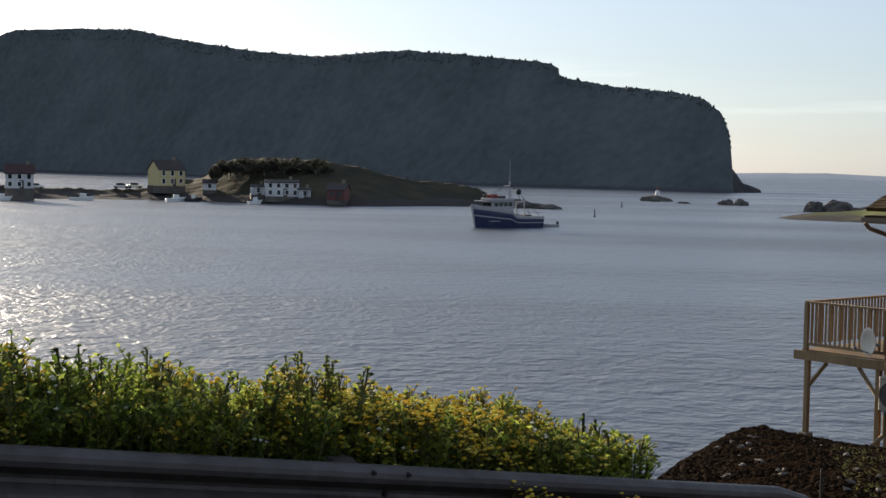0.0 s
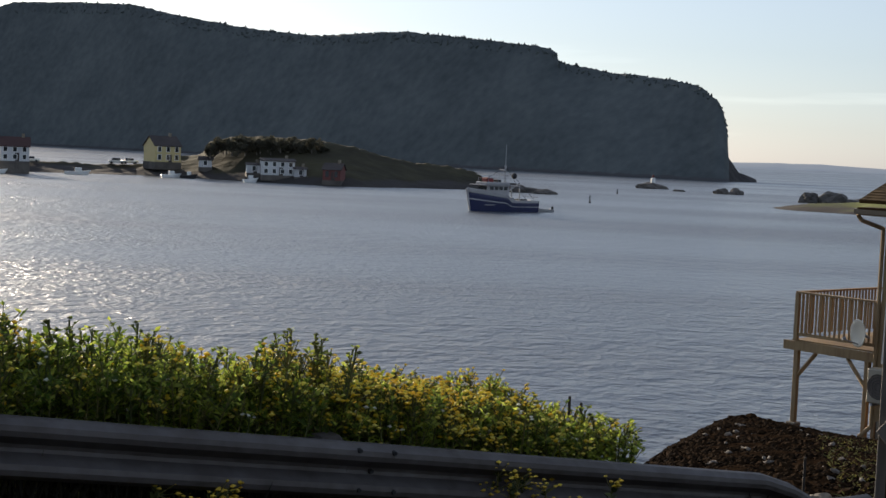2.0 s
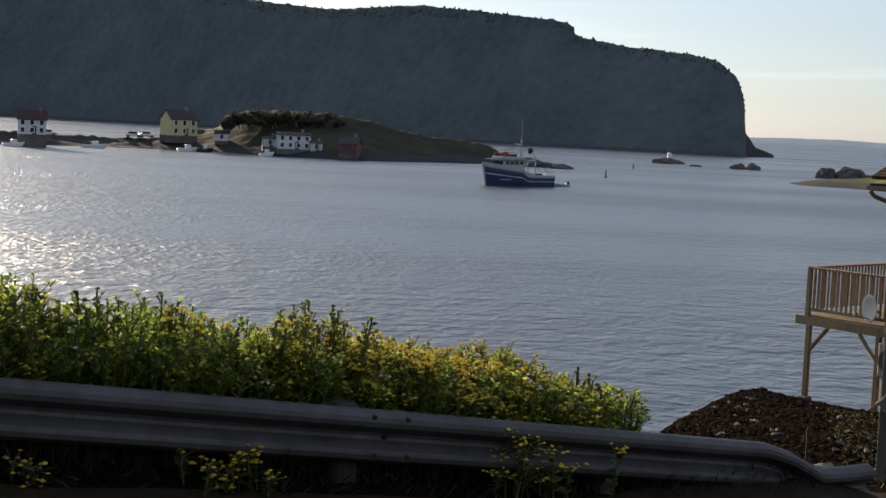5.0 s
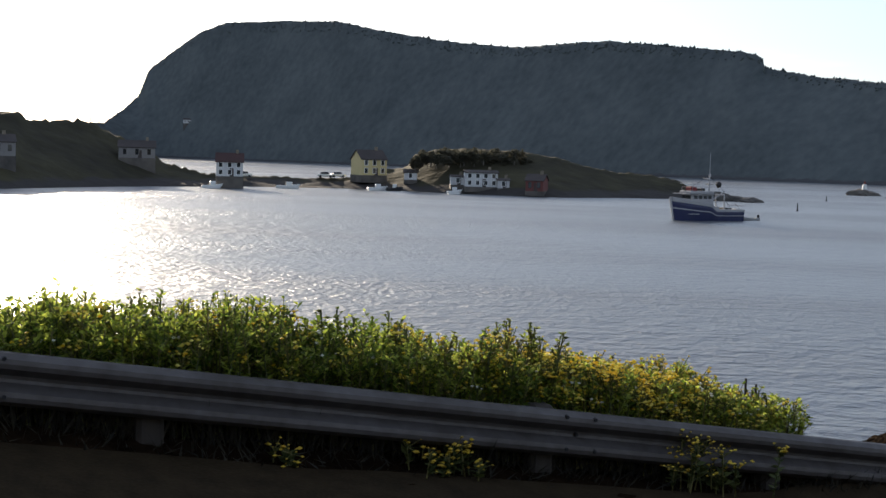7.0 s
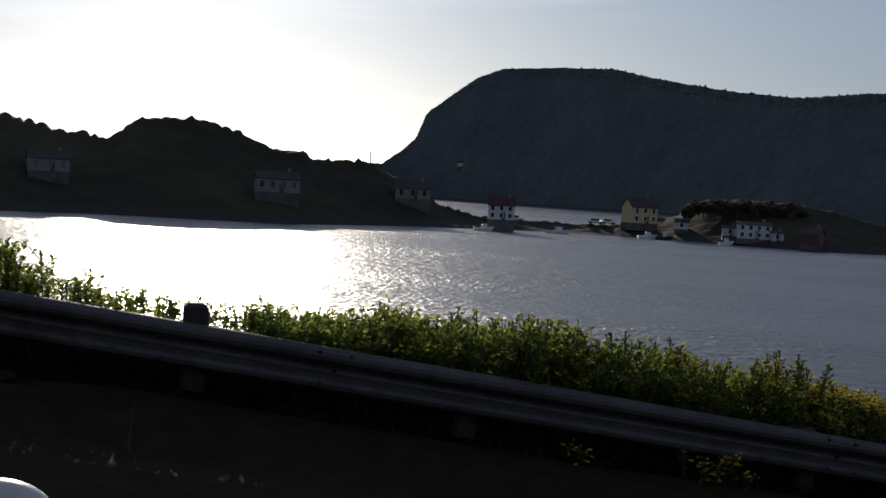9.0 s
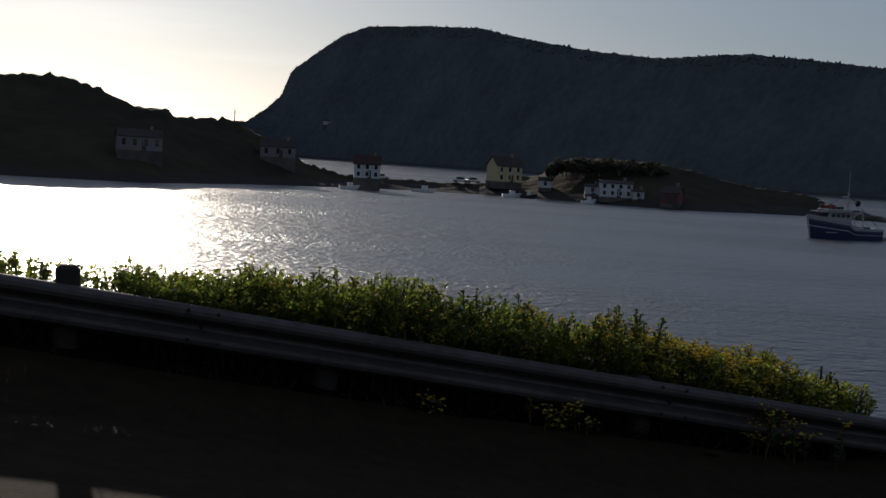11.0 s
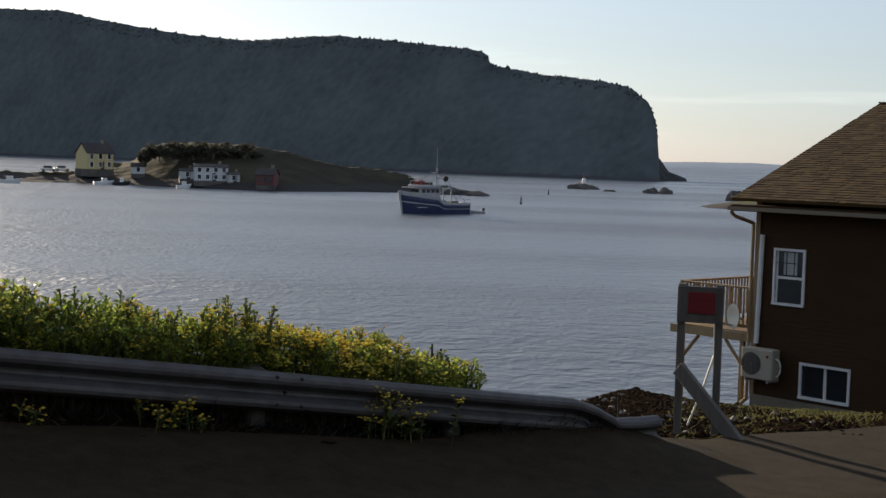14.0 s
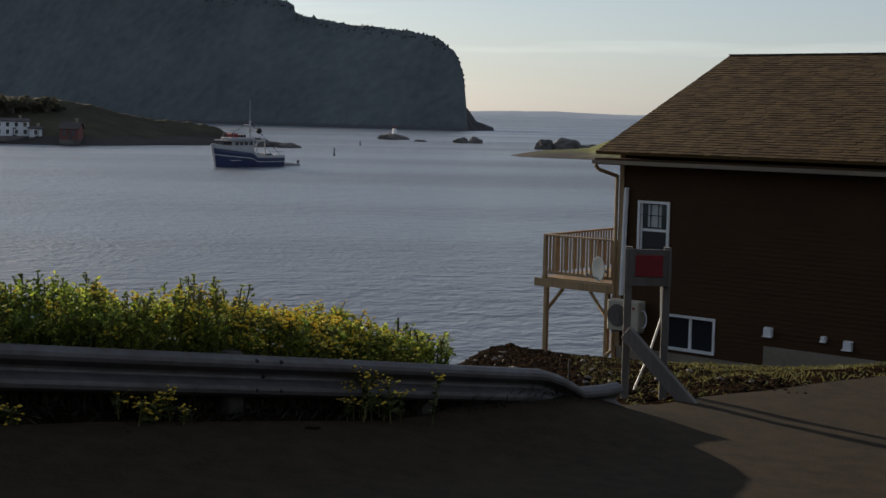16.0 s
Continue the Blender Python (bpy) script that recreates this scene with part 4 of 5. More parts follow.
part("rim_joist", box(bmesh.new(), (0.04, DD, 0.2), pose(-DW - 0.02, DD / 2, DZ - 0.14)), M_DECK, deck)
for u, y in ((-DW + 0.02, 0.05), (-0.30, 0.05), (-DW + 0.02, DD), (-0.30, DD)):
    foot = HM @ Vector((u, y, 0))
    gz = ground_z(foot.x, foot.y) - 0.15
    part("post", box(bmesh.new(), (0.11, 0.11, DZ - 0.24 - gz), pose(u, y, (DZ - 0.24 + gz) / 2), 0.008), M_DECK, deck)
    part("post_base", box(bmesh.new(), (0.24, 0.24, 0.2), pose(u, y, gz + 0.2), 0.02), M_CONCRETE, deck)
    s_ = 1 if u < -1 else -1
    part("knee_brace", rod(bmesh.new(), (u, y, DZ - 0.85), (u + s_ * 0.5, y, DZ - 0.25), 0.05, seg=4), M_DECK, deck)
for u in (-DW, -0.05):
    part("railing_post", box(bmesh.new(), (0.09, 0.09, 1.05), pose(u, 0.0, DZ + 0.5)), M_DECK, deck)
part("top_rail", box(bmesh.new(), (DW, 0.12, 0.04), pose(-DW / 2, 0, DZ + 1.04)), M_DECK, deck)
part("bottom_rail", box(bmesh.new(), (DW - 0.1, 0.04, 0.07), pose(-DW / 2, 0, DZ + 0.12)), M_DECK, deck)
for k in range(17):
    part("baluster", box(bmesh.new(), (0.035, 0.035, 0.92), pose(-DW + 0.13 + k * 0.122, 0, DZ + 0.56)), M_DECK, deck)
part("top_rail", box(bmesh.new(), (0.12, DD, 0.04), pose(-DW, DD / 2, DZ + 1.045)), M_DECK, deck)
for k in range(24):
    part("baluster", box(bmesh.new(), (0.035, 0.035, 0.92), pose(-DW, 0.2 + k * 0.125, DZ + 0.56)), M_DECK, deck)
part("top_rail", box(bmesh.new(), (DW, 0.12, 0.04), pose(-DW / 2, DD, DZ + 1.04)), M_DECK, deck)
for k in range(17):
    part("baluster", box(bmesh.new(), (0.035, 0.035, 0.92), pose(-DW + 0.13 + k * 0.122, DD, DZ + 0.56)), M_DECK, deck)

dish = thing("satellite_dish", HM @ pose(-0.34, -0.2, -3.46, 0, 0, -25), "grey satellite dish fixed to the deck railing", "satellite dish")
bm = bmesh.new()
bmesh.ops.create_uvsphere(bm, u_segments=24, v_segments=24, radius=0.6)
bmesh.ops.delete(bm, geom=[v for v in bm.verts if v.co.z > -0.515], context='VERTS')
for v in bm.verts:
    v.co.z += 0.6
bmesh.ops.transform(bm, matrix=pose(0, 0, 0, 90, 0, 0), verts=bm.verts)
r_ = part("reflector", bm, mat("grey_dish_paint", (0.74, 0.70, 0.58), (0.64, 0.60, 0.50), 0.5, scale=6, bump=0.05), dish, smooth=True)
so = r_.modifiers.new("thickness", 'SOLIDIFY')
so.thickness = 0.012
part("feed_arm", rod(bmesh.new(), (0, 0.0, -0.25), (0, -0.42, -0.12), 0.014, seg=6), M_GREYM, dish)
part("feed_horn", rod(bmesh.new(), (0, -0.44, -0.12), (0, -0.36, -0.10), 0.035, seg=10), M_GREYM, dish)
part("mount", rod(bmesh.new(), (0, 0.02, 0), (0, 0.2, -0.1), 0.03, seg=8), M_GREYM, dish)

# red sign on two posts by the rail's end
sg = thing("sign", pose(2.87, 10.98, -2.62, 0, 0, -12), "small faded red sign in a grey timber frame on two posts", "sign")
for u in (-0.19, 0.19):
    bx("post", (0.075, 0.075, 1.55), (u, 0, 0.72), M_WOODPOST, sg, bevel=0.006)
bx("board", (0.46, 0.03, 0.37), (0, -0.05, 1.29), M_WOODPOST, sg, "grey timber backing board", 0.004)
bx("red_panel", (0.27, 0.012, 0.215), (0.01, -0.072, 1.31), M_SIGNRED, sg, "faded red painted panel")
for k in range(2):
    bx("lettering_bar", (0.18 - k * 0.05, 0.004, 0.022), (0.01, -0.079, 1.34 - k * 0.06), mat("dark_red_lettering", (0.20, 0.012, 0.015), None, 0.6, scale=8, bump=0), sg)
for u in (-0.215, 0.215):
    bx("batten", (0.03, 0.02, 0.37), (u, -0.075, 1.29), M_WOODPOST, sg)
pl = thing("leaning_timber", pose(0, 0, 0), "grey weathered timber leaning from the sign post to the ground", "timber")
bm = bmesh.new()
a, b = Vector((2.66, 10.93, -1.98)), Vector((3.22, 10.35, -2.66))
mm = Matrix.Translation((a + b) / 2) @ (b - a).to_track_quat("Z", "Y").to_matrix().to_4x4()
box(bm, (0.06, 0.15, (b - a).length), mm, 0.006)
part("plank", bm, M_WOODPOST, pl)
rope = thing("rope", pose(0, 0, 0), "pale rope tied between the sign post and the ground", "rope")
bm = bmesh.new()
pts = [Vector((3.02, 11.0, -1.5)), Vector((3.03, 11.0, -1.85)), Vector((2.93, 11.02, -2.2)), Vector((2.80, 11.1, -2.6))]
for p, q in zip(pts, pts[1:]):
    rod(bm, p, q, 0.012, seg=6)
part("strand", bm, M_WHITE, rope)
rock("boulder", (2.3, 11.35, ground_z(2.3, 11.35) + 0.05), (0.17, 0.12, 0.13), 11.0, "pale angular stone at the end of the guardrail", "stone", M_CONCRETE)
rock("boulder", (2.2, 11.6, ground_z(2.2, 11.6) + 0.03), (0.16, 0.12, 0.12), 12.0, "brown angular stone at the end of the guardrail", "stone", M_STONE)
for x, y, h in ((2.05, 10.75, -0.62), (0.213, 9.004, -0.16), (0.29, 9.06, -0.24)):
    st = bx("stake", (0.018, 0.018, 0.95 + h), (x, y, ground_z(x, y) + 0.3), M_POST, None, "", 0.004)
    tagged(st, "thin weathered wooden stake standing among the weeds", "stake")

# ---- fishing boat ----
boat = thing("fishing_boat", pose(-8.0, 236.0, W, 0, 0, 180 + 39) @ Matrix.Diagonal((0.86, 0.86, 0.93, 1)), "navy blue fishing boat with white wheelhouse and tall mast", "boat")


def hull(name, length, beam_, bow_h, stern_h, material, parent, z0=-0.8, frac=(0.0, 1.0), out=0.0, label="", start=0.0, step=False):
    """Lofted hull, bow towards +x; frac picks a band of its height."""
    verts, faces = [], []
    n, m = 26, 7
    for i in range(n + 1):
        u = start + (1 - start) * i / n
        x = -length / 2 + length * u
        half = beam_ / 2 * (0.88 + 0.12 * min(1, u * 3)) * (1 - max(0, (u - 0.55) / 0.45) ** 2.4)
        if step:                 # high bulwark along the wheelhouse, low working deck aft
            k = max(0.0, min(1.0, (u - 0.44) / 0.12))
            sheer = stern_h + (bow_h - stern_h) * (0.5 * k * k * (3 - 2 * k) + 0.5 * max(0, (u - 0.5) / 0.5) ** 1.6)
        else:
            sheer = stern_h + (bow_h - stern_h) * max(0, (u - 0.35) / 0.65) ** 1.7
        for side in (-1, 1):
            for j in range(m):
                v = frac[0] + (frac[1] - frac[0]) * j / (m - 1)
                flare = (0.72 + 0.28 * v ** 0.7) if u > 0.5 else (0.86 + 0.14 * v)
                rake = 0.9 * v * max(0, (u - 0.8) / 0.2)
                verts.append((x + rake, side * (half * flare + out), z0 + (sheer - z0) * v))
    w = 2 * m
    for i in range(n):
        for side in (0, 1):
            for j in range(m - 1):
                a = i * w + side * m + j
                q = (a, a + w, a + w + 1, a + 1)
                faces.append(q if side else tuple(reversed(q)))
    faces.append(tuple(range(m)) + tuple(reversed(range(m, 2 * m))))
    ob = link_mesh(name, verts, faces, material, parent, label, smooth=True)
    so = ob.modifiers.new("thickness", 'SOLIDIFY')
    so.thickness = 0.08
    return ob


hull("hull", 15.0, 5.2, 4.1, 2.0, M_BLUE, boat, frac=(0.0, 0.90), step=True)
hull("bulwark", 15.0, 5.2, 4.2, 2.1, M_BOATW, boat, frac=(0.84, 1.0), out=0.03, label="white painted bulwark", step=True)
hull("rub_strake", 15.0, 5.2, 4.1, 2.0, M_BOATW, boat, frac=(0.60, 0.645), out=0.04, label="thin white line along the hull", start=0.0, step=True)
part("stem_stripe", rod(bmesh.new(), (7.45, 0, -0.3), (8.45, 0, 4.0), 0.22, 0.26, seg=8), M_BOATW, boat, "white painted stem")
part("deck", box(bmesh.new(), (12.5, 4.4, 0.12), pose(-1.0, 0, 1.2)), M_GREYM, boat)
part("foredeck", box(bmesh.new(), (3.4, 2.0, 0.1), pose(4.6, 0, 2.5)), M_BOATW, boat)
wh = part("wheelhouse", box(bmesh.new(), (5.4, 3.0, 2.5), pose(2.0, 0, 3.5), 0.18), M_BOATW, boat)
part("flying_bridge", box(bmesh.new(), (5.6, 3.6, 0.5), pose(2.3, 0, 5.0), 0.12), M_BOATW, boat)
part("bridge_roof", box(bmesh.new(), (7.2, 4.0, 0.14), pose(2.8, 0, 4.72), 0.03), M_BOATW, boat, "white roof edge")
for k in range(5):
    bx("window", (0.05, 0.46, 0.6), (4.72, -1.1 + k * 0.55, 4.15), M_PANE, wh)
for k in range(4):
    for y in (-1.52, 1.52):
        bx("window", (0.8, 0.05, 0.6), (0.3 + k * 1.1, y, 4.15), M_PANE, wh)
for x in (0.2, 2.3, 4.6):
    for y in (-1.65, 1.65):
        part("rail_post", rod(bmesh.new(), (x, y, 4.95), (x, y, 5.9), 0.04, seg=6), M_BOATW, boat)
for y in (-1.65, 1.65):
    part("hand_rail", rod(bmesh.new(), (0.2, y, 5.9), (4.6, y, 5.9), 0.04, seg=6), M_BOATW, boat)
part("helm_cover", box(bmesh.new(), (1.5, 2.0, 1.0), pose(3.6, 0, 5.5), 0.2), M_SIGNRED, boat, "red covered gear on the bridge")
part("gear_locker", box(bmesh.new(), (1.0, 1.4, 0.7), pose(1.6, 0.4, 5.35), 0.1), M_DARK, boat)
part("awning", box(bmesh.new(), (2.2, 3.4, 0.1), pose(4.0, 0, 6.5), 0.03), M_GREYM, boat)
part("mast", rod(bmesh.new(), (-0.6, 0, 1.2), (-0.6, 0, 8.2), 0.2, 0.12, seg=10), M_GREYM, boat)
part("antenna", rod(bmesh.new(), (-0.6, 0, 8.2), (-0.6, 0, 11.9), 0.07, 0.04, seg=6), M_BOATW, boat)
part("mast_light", rod(bmesh.new(), (-0.6, 0, 7.7), (-0.6, 0, 8.2), 0.25, seg=10), M_BOATW, boat)
part("radar", box(bmesh.new(), (0.4, 1.8, 0.3), pose(0.1, 0, 7.4), 0.08), M_BOATW, boat)
part("crosstree", rod(bmesh.new(), (-0.6, -1.3, 6.4), (-0.6, 1.3, 6.4), 0.08, seg=6), M_GREYM, boat)
part("boom", rod(bmesh.new(), (-0.8, 0, 3.2), (-4.2, 0, 5.2), 0.12, seg=8), M_GREYM, boat)
bl = bmesh.new()
bmesh.ops.create_icosphere(bl, subdivisions=2, radius=0.55, matrix=pose(-2.6, 0.3, 6.4))
part("buoy_ball", bl, M_DARK, boat, "black round fender hanging from the stay", True)
for p, q in (((-0.6, 0, 8.0), (7.4, 0, 4.1)), ((-0.6, 0, 8.0), (-6.9, 1.4, 2.2)), ((-0.6, 0, 8.0), (-6.9, -1.4, 2.2))):
    part("stay", rod(bmesh.new(), p, q, 0.035, seg=4), M_DARK, boat)
for y in (-1.3, 1.3):
    part("gallows_post", rod(bmesh.new(), (-3.4, y, 1.2), (-3.2, y, 4.6), 0.12, seg=8), M_GREYM, boat)
part("gallows_bar", rod(bmesh.new(), (-3.2, -1.4, 4.6), (-3.2, 1.4, 4.6), 0.12, seg=8), M_GREYM, boat)
part("winch", rod(bmesh.new(), (-2.0, -0.9, 2.0), (-2.0, 0.9, 2.0), 0.55, seg=14), M_GREYM, boat)
part("net_pile", box(bmesh.new(), (2.4, 2.6, 1.0), pose(-4.5, 0, 1.8), 0.35), M_DARK, boat)
part("gear_box", box(bmesh.new(), (1.0, 1.0, 0.9), pose(-1.4, -1.2, 2.6), 0.1), M_GREYM, boat)
part("stern_rail", rod(bmesh.new(), (-7.3, -2.1, 2.7), (-7.3, 2.1, 2.7), 0.06, seg=6), M_BOATW, boat)
dg = thing("dinghy", pose(-1.1, 241.6, W, 0, 0, 180 + 39) @ Matrix.Diagonal((0.85, 0.85, 0.8, 1)), "grey outboard dinghy towed astern of the fishing boat", "boat")
hull("hull", 4.6, 1.7, 0.95, 0.6, M_GREYM, dg, z0=-0.2)
bx("thwart", (0.3, 1.4, 0.06), (0, 0, 0.5), M_DECK, dg)
bx("outboard_motor", (0.4, 0.45, 0.9), (-2.4, 0, 0.75), M_DARK, dg, "black outboard motor", 0.08)

# ---- across the bay ----


def at_bearing(az, r, z=0.0, turn=0.0):
    return pose(r * math.sin(az * D2R), r * math.cos(az * D2R), z, 0, 0, -az + turn)


def far_house(name, m, w, d, h, material, label, rows, cols, roof_h, base=None, gable=False, door=True, roof_mat=None):
    """A small gabled house: walls, roof with eaves, windows with frames, a door, a chimney."""
    ho = thing(name, m, label, "house")
    bm = box(bmesh.new(), (w, d, h), pose(0, 0, h / 2))
    body = part("wall", bm, material, ho)
    for u in ((-w / 2 - 0.012, w / 2 + 0.012)):
        g = bmesh.new()
        vs = [g.verts.new((u, y, z)) for y, z in ((-d / 2, h), (d / 2, h), (0, h + roof_h))]
        ws = [g.verts.new((u * 0.97, v.co.y, v.co.z)) for v in vs]
        g.faces.new(vs), g.faces.new(reversed(ws))
        for k in range(3):
            g.faces.new((vs[k], vs[(k + 1) % 3], ws[(k + 1) % 3], ws[k]))
        part("gable", g, material, ho)
    for s_ in (-1, 1):
        g = bmesh.new()
        ang = math.atan2(roof_h, d / 2)
        ln = math.hypot(roof_h, d / 2) + 0.35
        box(g, (w + 0.6, ln, 0.16), pose(0, 0, h + roof_h + 0.08) @ pose(0, 0, 0, 0, 0, 0 if s_ > 0 else 180) @ pose(0, 0, 0, -math.degrees(ang)) @ pose(0, ln / 2, 0))
        part("roof", g, roof_mat or M_ROOFD, ho)
    for r in range(rows):
        for c in range(cols):
            u, z = -w / 2 + w * (c + 0.5) / cols, h * (r + 0.58) / rows
            fr = bx("window", (1.15, 0.12, min(1.5, h / rows * 0.62) + 0.2), (u, -d / 2 - 0.03, z), material if material in (M_GHOUSE, M_RED) else M_WHITE, ho)
            bx("pane", (0.85, 0.06, min(1.5, h / rows * 0.62) - 0.05), (u, -d / 2 - 0.085, z), M_PANE, fr)
    if door:
        bx("door", (0.95, 0.1, 2.0), (w * 0.08, -d / 2 - 0.03, 1.0), M_ROOFD, ho)
    if base:
        bx("foundation", (w + 0.2, d + 0.2, base), (0, 0, -base / 2), M_SHORE, ho, "dark stone and timber footing")
    bx("chimney", (0.7, 0.7, 1.3), (w * 0.28, 0, h + roof_h + 0.3), M_CONCRETE, ho)
    return ho


M_ROOFR = mat("faded_red_brown_roof", (0.075, 0.036, 0.032), (0.05, 0.026, 0.024), 0.9, scale=2, bump=0.2)
far_house("fishing_store", at_bearing(-21.2, 358, W + 3.0), 6.6, 7, 3.6, M_WHOUSE, "tall white waterfront store with a red-brown roof on a dark footing", 2, 3, 2.1, base=3.6, roof_mat=M_ROOFR)
far_house("house", at_bearing(-15.6, 388, W + 3.7, 24), 7.4, 7.5, 4.3, M_YHOUSE, "cream yellow two-storey house with a dark gabled roof", 2, 3, 2.5, base=2.0)
far_house("house", at_bearing(-11.05, 360, W + 1.9, 6), 8.2, 6, 3.5, M_WHOUSE, "white two-storey house beside the island shore", 2, 4, 0.6, base=1.4)
far_house("annex", at_bearing(-10.15, 358, W + 1.7, 6), 3.0, 5, 2.0, M_WHOUSE, "white single-storey annex of the island house", 1, 1, 0.4, base=1.2)
far_house("shed", at_bearing(-12.0, 363, W + 2.2, 6), 3.4, 4, 2.0, M_WHOUSE, "white single-storey shed beside the island house", 1, 1, 0.4, base=1.2)
far_house("shed", at_bearing(-8.76, 350, W + 1.4, -12), 4.4, 6, 2.6, M_RED, "red-ochre boarded fishing shed on the island shore", 1, 2, 1.5, base=1.2)
far_house("shed", at_bearing(-13.9, 378, W + 2.9, 0), 3.4, 4, 1.9, M_WHOUSE, "small pale shed in the grass of the island", 1, 1, 0.8, base=1.2, door=False)
far_house("house", at_bearing(-39.4, 334, -0.7, 5), 9.0, 7, 2.9, M_GHOUSE, "pale house on the backlit hillside", 1, 3, 1.7, base=6)
far_house("house", at_bearing(-30.4, 332, -2.6, 5), 10.0, 7, 3.2, M_GHOUSE, "pale long house on the backlit hillside", 1, 4, 1.6, base=6)
far_house("house", at_bearing(-24.85, 374, -2.6, 0), 9.2, 6, 2.7, M_GHOUSE, "pale house where the hill meets the spit", 1, 3, 1.7, base=5)
far_house("cabin", at_bearing(-22.8, 1448, 25.5, 0), 10.0, 6, 3.6, M_WHOUSE, "white cabin high on the wooded headland", 1, 3, 1.6, base=12)


def small_boat(az, r, ln, label, turn=70.0, material=M_WHITE):
    b = thing("motor_boat", at_bearing(az, r, W, turn), label, "boat", "boats moored along the island shore")
    hull("hull", ln, ln * 0.34, 1.2, 0.8, material, b, z0=-0.2)
    bx("cabin", (ln * 0.3, ln * 0.24, 1.1), (ln * 0.12, 0, 1.2), M_WHITE, b, "", 0.08)
    bx("windscreen", (0.06, ln * 0.2, 0.5), (ln * 0.275, 0, 1.4), M_PANE, b)
    return b


small_boat(-15.3, 368, 4.6, "white motor boat moored by the island shore", 20)
small_boat(-14.6, 367, 3.6, "small dark open boat beside the island shore", 5, M_DARK)
small_boat(-18.9, 366, 5.4, "pale open boat with cabin moored by the spit", -8)
small_boat(-21.95, 352, 4.4, "white motor boat moored beside the timber store", 10)
small_boat(-12.15, 352, 3.4, "small white boat drawn up on the island shore", 30)


def far_car(az, r, z, label, material, turn=0.0):
    c = thing("car", at_bearing(az, r, z, turn), label, "car", "cars parked on the spit")
    bx("body", (4.3, 1.8, 0.7), (0, 0, 0.65), material, c, "", 0.18)
    bx("cabin", (2.3, 1.6, 0.6), (-0.2, 0, 1.25), M_PANE, c, "", 0.2)
    for x in (-1.35, 1.35):
        for y in (-0.85, 0.85):
            part("wheel", rod(bmesh.new(), (x, y - 0.1, 0.33), (x, y + 0.1, 0.33), 0.33, seg=14), M_DARK, c)
    return c


far_car(-17.35, 392, -6.9, "white car parked on the spit", M_CARWHITE)
far_car(-16.85, 392, -6.8, "white van-like car parked on the spit", M_CARWHITE, 15)
far_car(-20.6, 385, -7.2, "pale car parked beside the timber store", M_CARWHITE)

# beacon, mast, buoys
bc = thing("beacon", pose(34.6, 484.5, W + 1.2), "small white and red beacon on the skerry", "beacon")
part("tower", rod(bmesh.new(), (0, 0, 0), (0, 0, 2.6), 0.9, 0.6, seg=12), M_WHITE, bc)
part("base", rod(bmesh.new(), (0, 0, -0.3), (0, 0, 0.5), 1.5, 1.4, seg=12), M_RED, bc)
part("lantern", rod(bmesh.new(), (0, 0, 2.6), (0, 0, 3.6), 0.4, 0.3, seg=10), M_RED, bc)
ms = thing("radio_mast", at_bearing(-26.65, 386, 4.6), "thin radio mast on the saddle of the hill", "mast")
part("pole", rod(bmesh.new(), (0, 0, 0), (0, 0, 5.0), 0.18, 0.10, seg=6), M_DARK, ms)
part("arm", rod(bmesh.new(), (-0.6, 0, 4.2), (0.6, 0, 4.2), 0.07, seg=4), M_DARK, ms)
for x, y, h in ((8.4, 300, 2.0), (18.4, 393, 1.6)):
    b = thing("spar_buoy", pose(x, y, W, 4, 0, 0), "dark spar buoy standing upright in the bay", "buoy", "spar buoys in the bay")
    part("spar", rod(bmesh.new(), (0, 0, -0.5), (0, 0, h * 0.85), 0.16, 0.10, seg=10), M_DARK, b)
    part("float", rod(bmesh.new(), (0, 0, -0.2), (0, 0, 0.3), 0.26, 0.22, seg=12), M_DARK, b)


# ---- pale car standing by the camera, its door mirror towards the bay ----
car = thing("car", pose(-1.60, -0.92, -1.695) @ pose(0, 0, 0, 0, 5.5, 0) @ pose(0, 0, 0, 4, 0, 52), "pale cream car parked at the roadside, door mirror folded out", "car")


def car_loft(name, sections, material, parent, label=""):
    """A body panel lofted through cross sections: y, half width low and high, low z, high z."""
    verts, faces = [], []
    for y, w0, w1, z0, z1 in sections:
        m = (z0 + z1) / 2
        verts += [(-1.1 + x, y, z) for x, z in ((-w0, z0), (-w0 * 1.02, m), (-w1, z1 - 0.04), (-w1 * 0.86, z1), (w1 * 0.86, z1), (w1, z1 - 0.04), (w0 * 1.02, m), (w0, z0))]
    for i in range(len(sections) - 1):
        for j in range(8):
            p, q = i * 8 + j, i * 8 + (j + 1) % 8
            faces.append((p, q, q + 8, p + 8))
    faces += [tuple(range(8)), tuple(reversed(range(len(verts) - 8, len(verts))))]
    return link_mesh(name, verts, faces, material, parent, label, smooth=False)


car_loft("body", [(-1.5, 0.74, 0.70, 0.42, 0.86), (-1.35, 0.84, 0.80, 0.24, 0.94), (-0.6, 0.86, 0.83, 0.22, 0.93), (0.9, 0.86, 0.82, 0.22, 0.92), (1.9, 0.85, 0.76, 0.22, 0.84), (2.5, 0.80, 0.68, 0.26, 0.72), (2.68, 0.66, 0.60, 0.36, 0.62)], M_CARWHITE, car)
cab = car_loft("cabin", [(-1.42, 0.76, 0.60, 0.90, 0.98), (-1.0, 0.79, 0.62, 0.90, 1.36), (-0.4, 0.79, 0.64, 0.90, 1.42), (0.25, 0.79, 0.62, 0.90, 1.38), (1.05, 0.78, 0.66, 0.88, 0.93)], M_PANE, car)
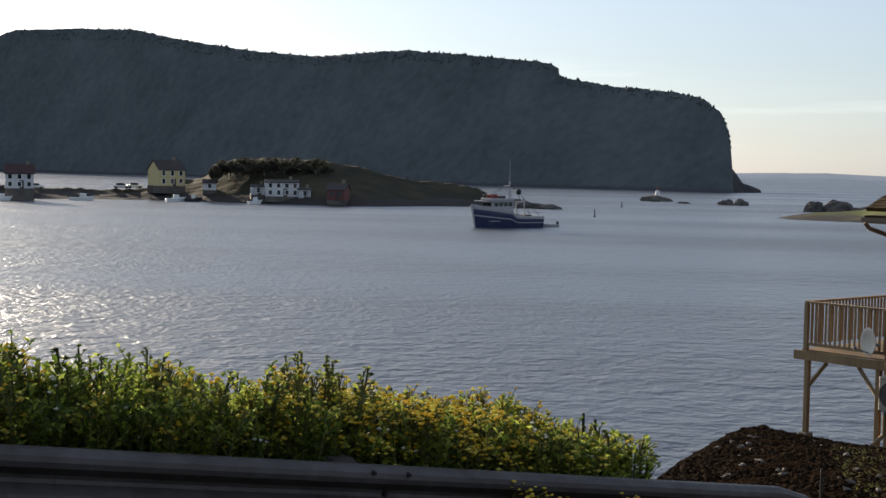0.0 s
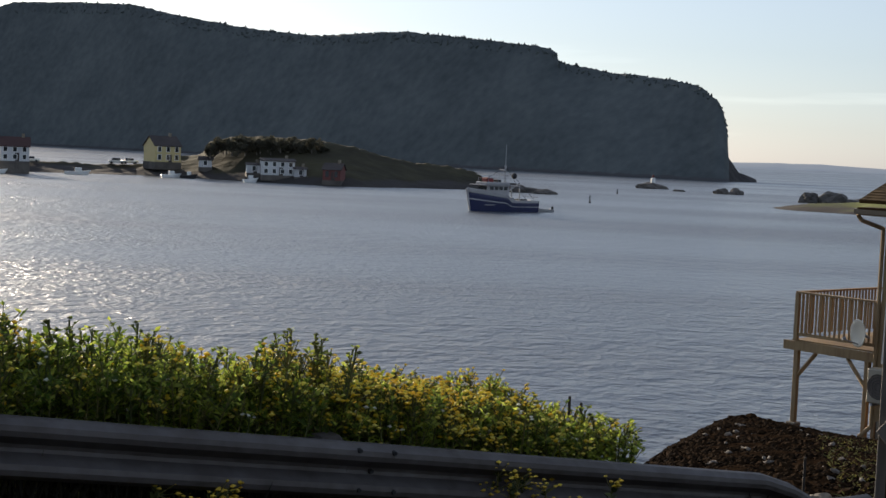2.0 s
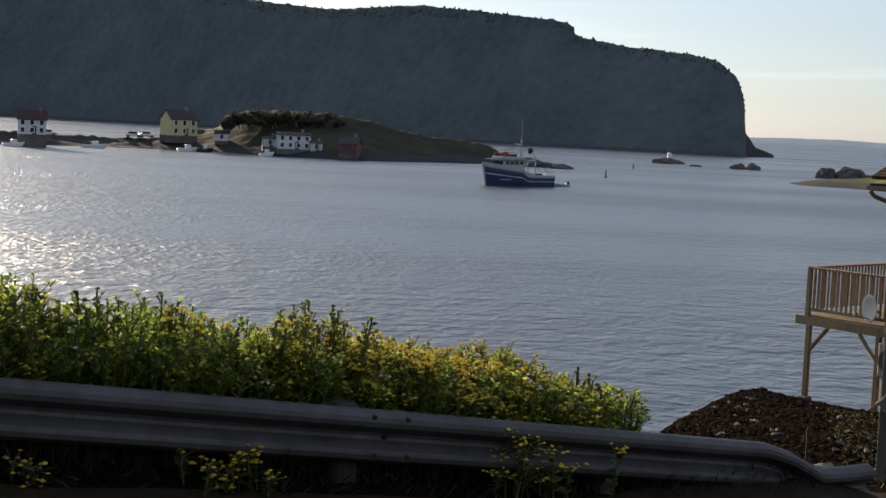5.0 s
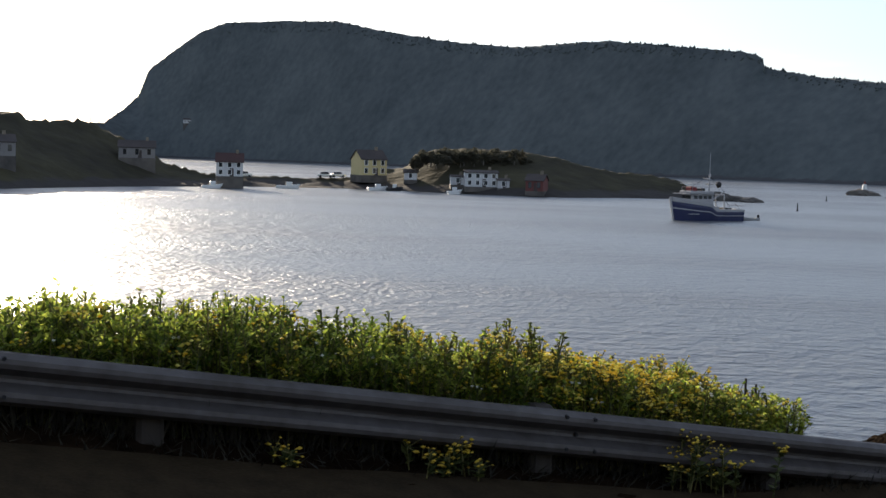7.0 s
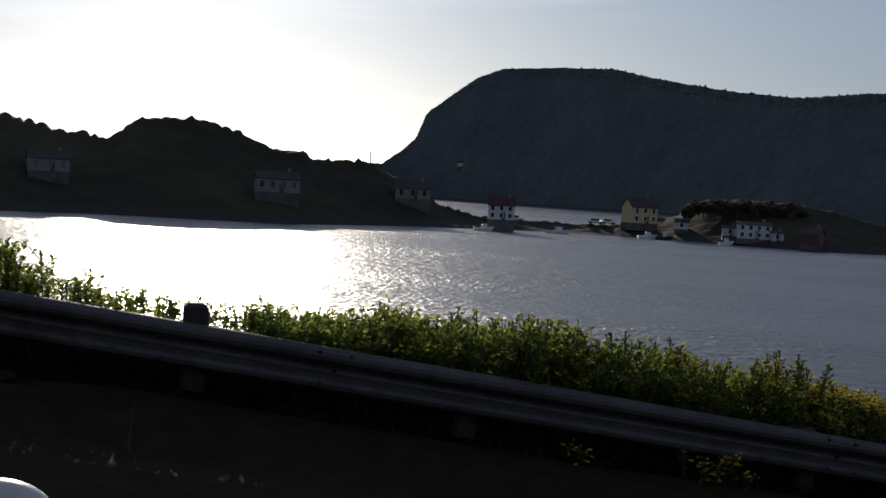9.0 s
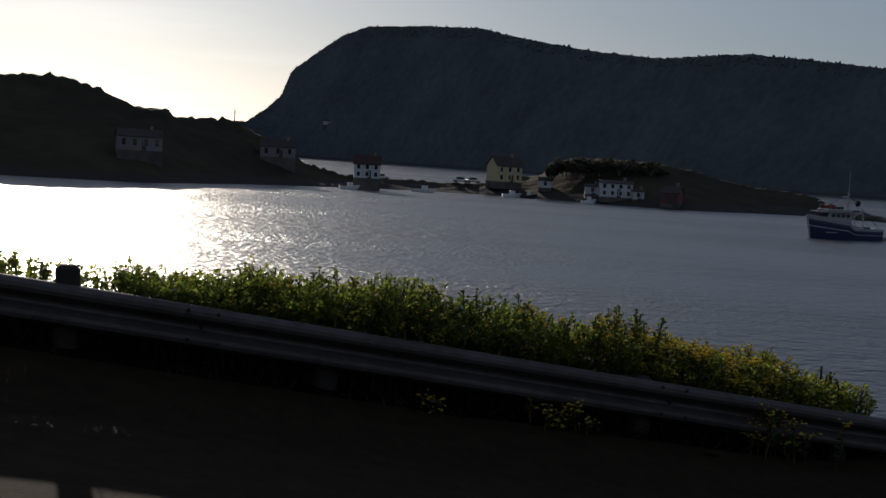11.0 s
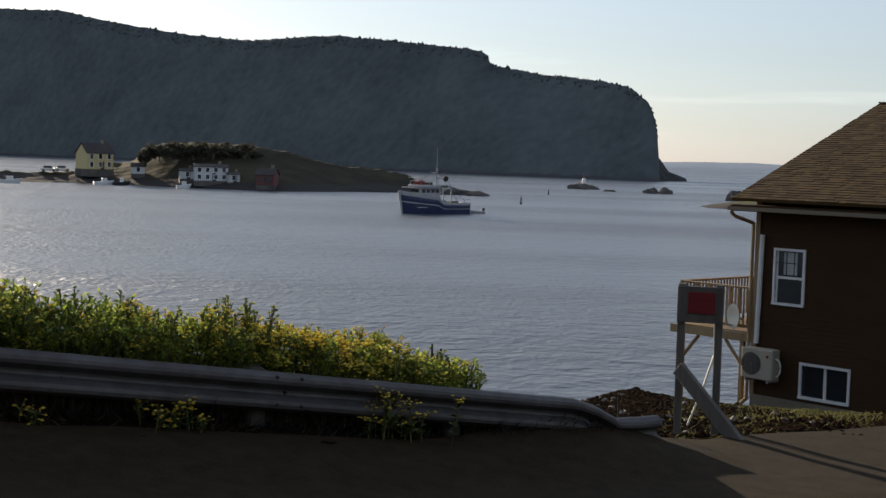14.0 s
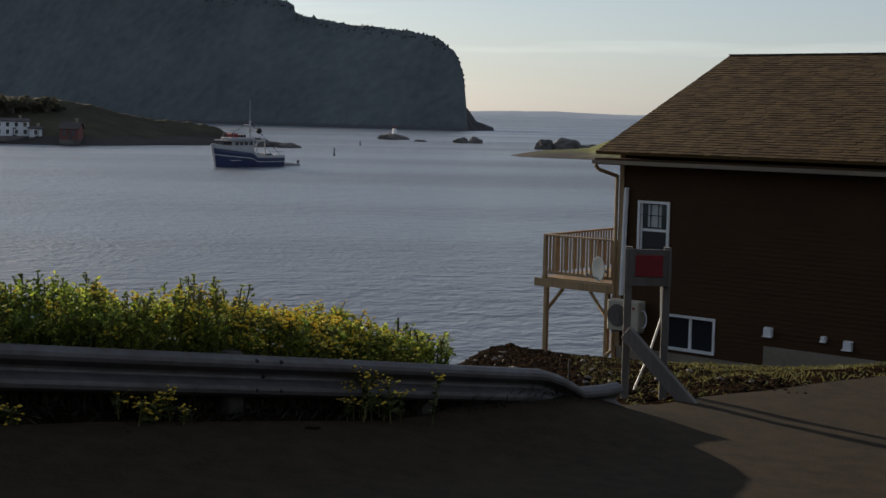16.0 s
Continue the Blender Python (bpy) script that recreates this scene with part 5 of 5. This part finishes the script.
car_loft("roof", [(-1.02, 0.60, 0.56, 1.34, 1.40), (-0.4, 0.62, 0.58, 1.40, 1.46), (0.26, 0.60, 0.56, 1.36, 1.42)], M_CARWHITE, car)
for x in (-1.65, -0.55):
    part("headlight", box(bmesh.new(), (0.3, 0.12, 0.12), pose(x, 2.56, 0.6), 0.03), M_PANE, car)
    part("tail_light", box(bmesh.new(), (0.12, 0.06, 0.22), pose(x, -1.48, 0.72), 0.02), M_SIGNRED, car)
for x in (-1.85, -0.35):
    for y in (-0.8, 1.95):
        wv_ = part("wheel", rod(bmesh.new(), (x - 0.1, y, 0.31), (x + 0.1, y, 0.31), 0.31, seg=20), M_DARK, car)
        part("rim", rod(bmesh.new(), (x - 0.11, y, 0.31), (x + 0.11, y, 0.31), 0.19, seg=16), M_GREYM, wv_)
mir = bmesh.new()
bmesh.ops.create_uvsphere(mir, u_segments=24, v_segments=14, radius=1.0, matrix=pose(0, 0.03, 0.99) @ Matrix.Diagonal((0.135, 0.09, 0.085, 1)))
mh = part("mirror_housing", mir, M_CARWHITE, car, "cream door mirror housing", True)
gk = bmesh.new()
bmesh.ops.create_cone(gk, cap_ends=True, segments=28, radius1=1, radius2=1, depth=0.02, matrix=pose(0, -0.055, 0.985, 90) @ Matrix.Diagonal((0.112, 0.07, 1, 1)))
part("gasket", gk, M_DARK, mh)
gl = bmesh.new()
bmesh.ops.create_cone(gl, cap_ends=True, segments=28, radius1=1, radius2=1, depth=0.02, matrix=pose(0, -0.06, 0.985, 90) @ Matrix.Diagonal((0.10, 0.06, 1, 1)))
part("mirror_glass", gl, mat("mirror_silver", (0.9, 0.9, 0.9), (0.88, 0.88, 0.88), 0.05, 1.0, bump=0), mh)
part("mirror_foot", box(bmesh.new(), (0.16, 0.06, 0.05), pose(-0.17, 0.03, 0.95), 0.015), M_CARWHITE, car)

# ---- scrub trees on the island ----


def scrub_tree(az, r, z, h, label):
    t = thing("scrub_tree", at_bearing(az, r, z), label, "tree", "scrub trees on the island")
    part("trunk", rod(bmesh.new(), (0, 0, -0.8), (0, 0, h * 0.8), 0.16, 0.04, seg=7), M_WOODPOST, t)
    c = Soup()
    lobes = [(Vector((rng.gauss(0, 0.22), rng.gauss(0, 0.22), rng.uniform(0.25, 0.8))) * h, h * rng.uniform(0.18, 0.32)) for _ in range(7)]
    for q, rad in lobes:
        for i in range(75):
            v = Vector((rng.gauss(0, 1), rng.gauss(0, 1), rng.gauss(0, 1))).normalized()
            c.leaf(q + v * rad * rng.uniform(0.5, 0.95), (v + Vector((0, 0, 0.3))) * rng.uniform(0.35, 0.7), 0.28, 0.4)
    part_ = link_mesh("crown", c.v, c.f, M_SPRUCE, t)
    part_["kind"] = "stuff"


M_SPRUCE = mat("spruce_needles", (0.12, 0.11, 0.075), (0.07, 0.068, 0.05), 0.9, scale=1, bump=0, island=0.5, trans=0.3)
for k in range(42):
    az = -13.75 + 4.6 * ((k + rng.random()) / 42) ** 1.25
    r = 384 + rng.uniform(-12, 2)
    scrub_tree(az, r, r * math.tan(interp(az, ISL_AZ, ISL_EL) * D2R) - rng.uniform(2.8, 4.2), rng.uniform(2.2, 3.6), "dark rounded scrub tree on the brow of the island")
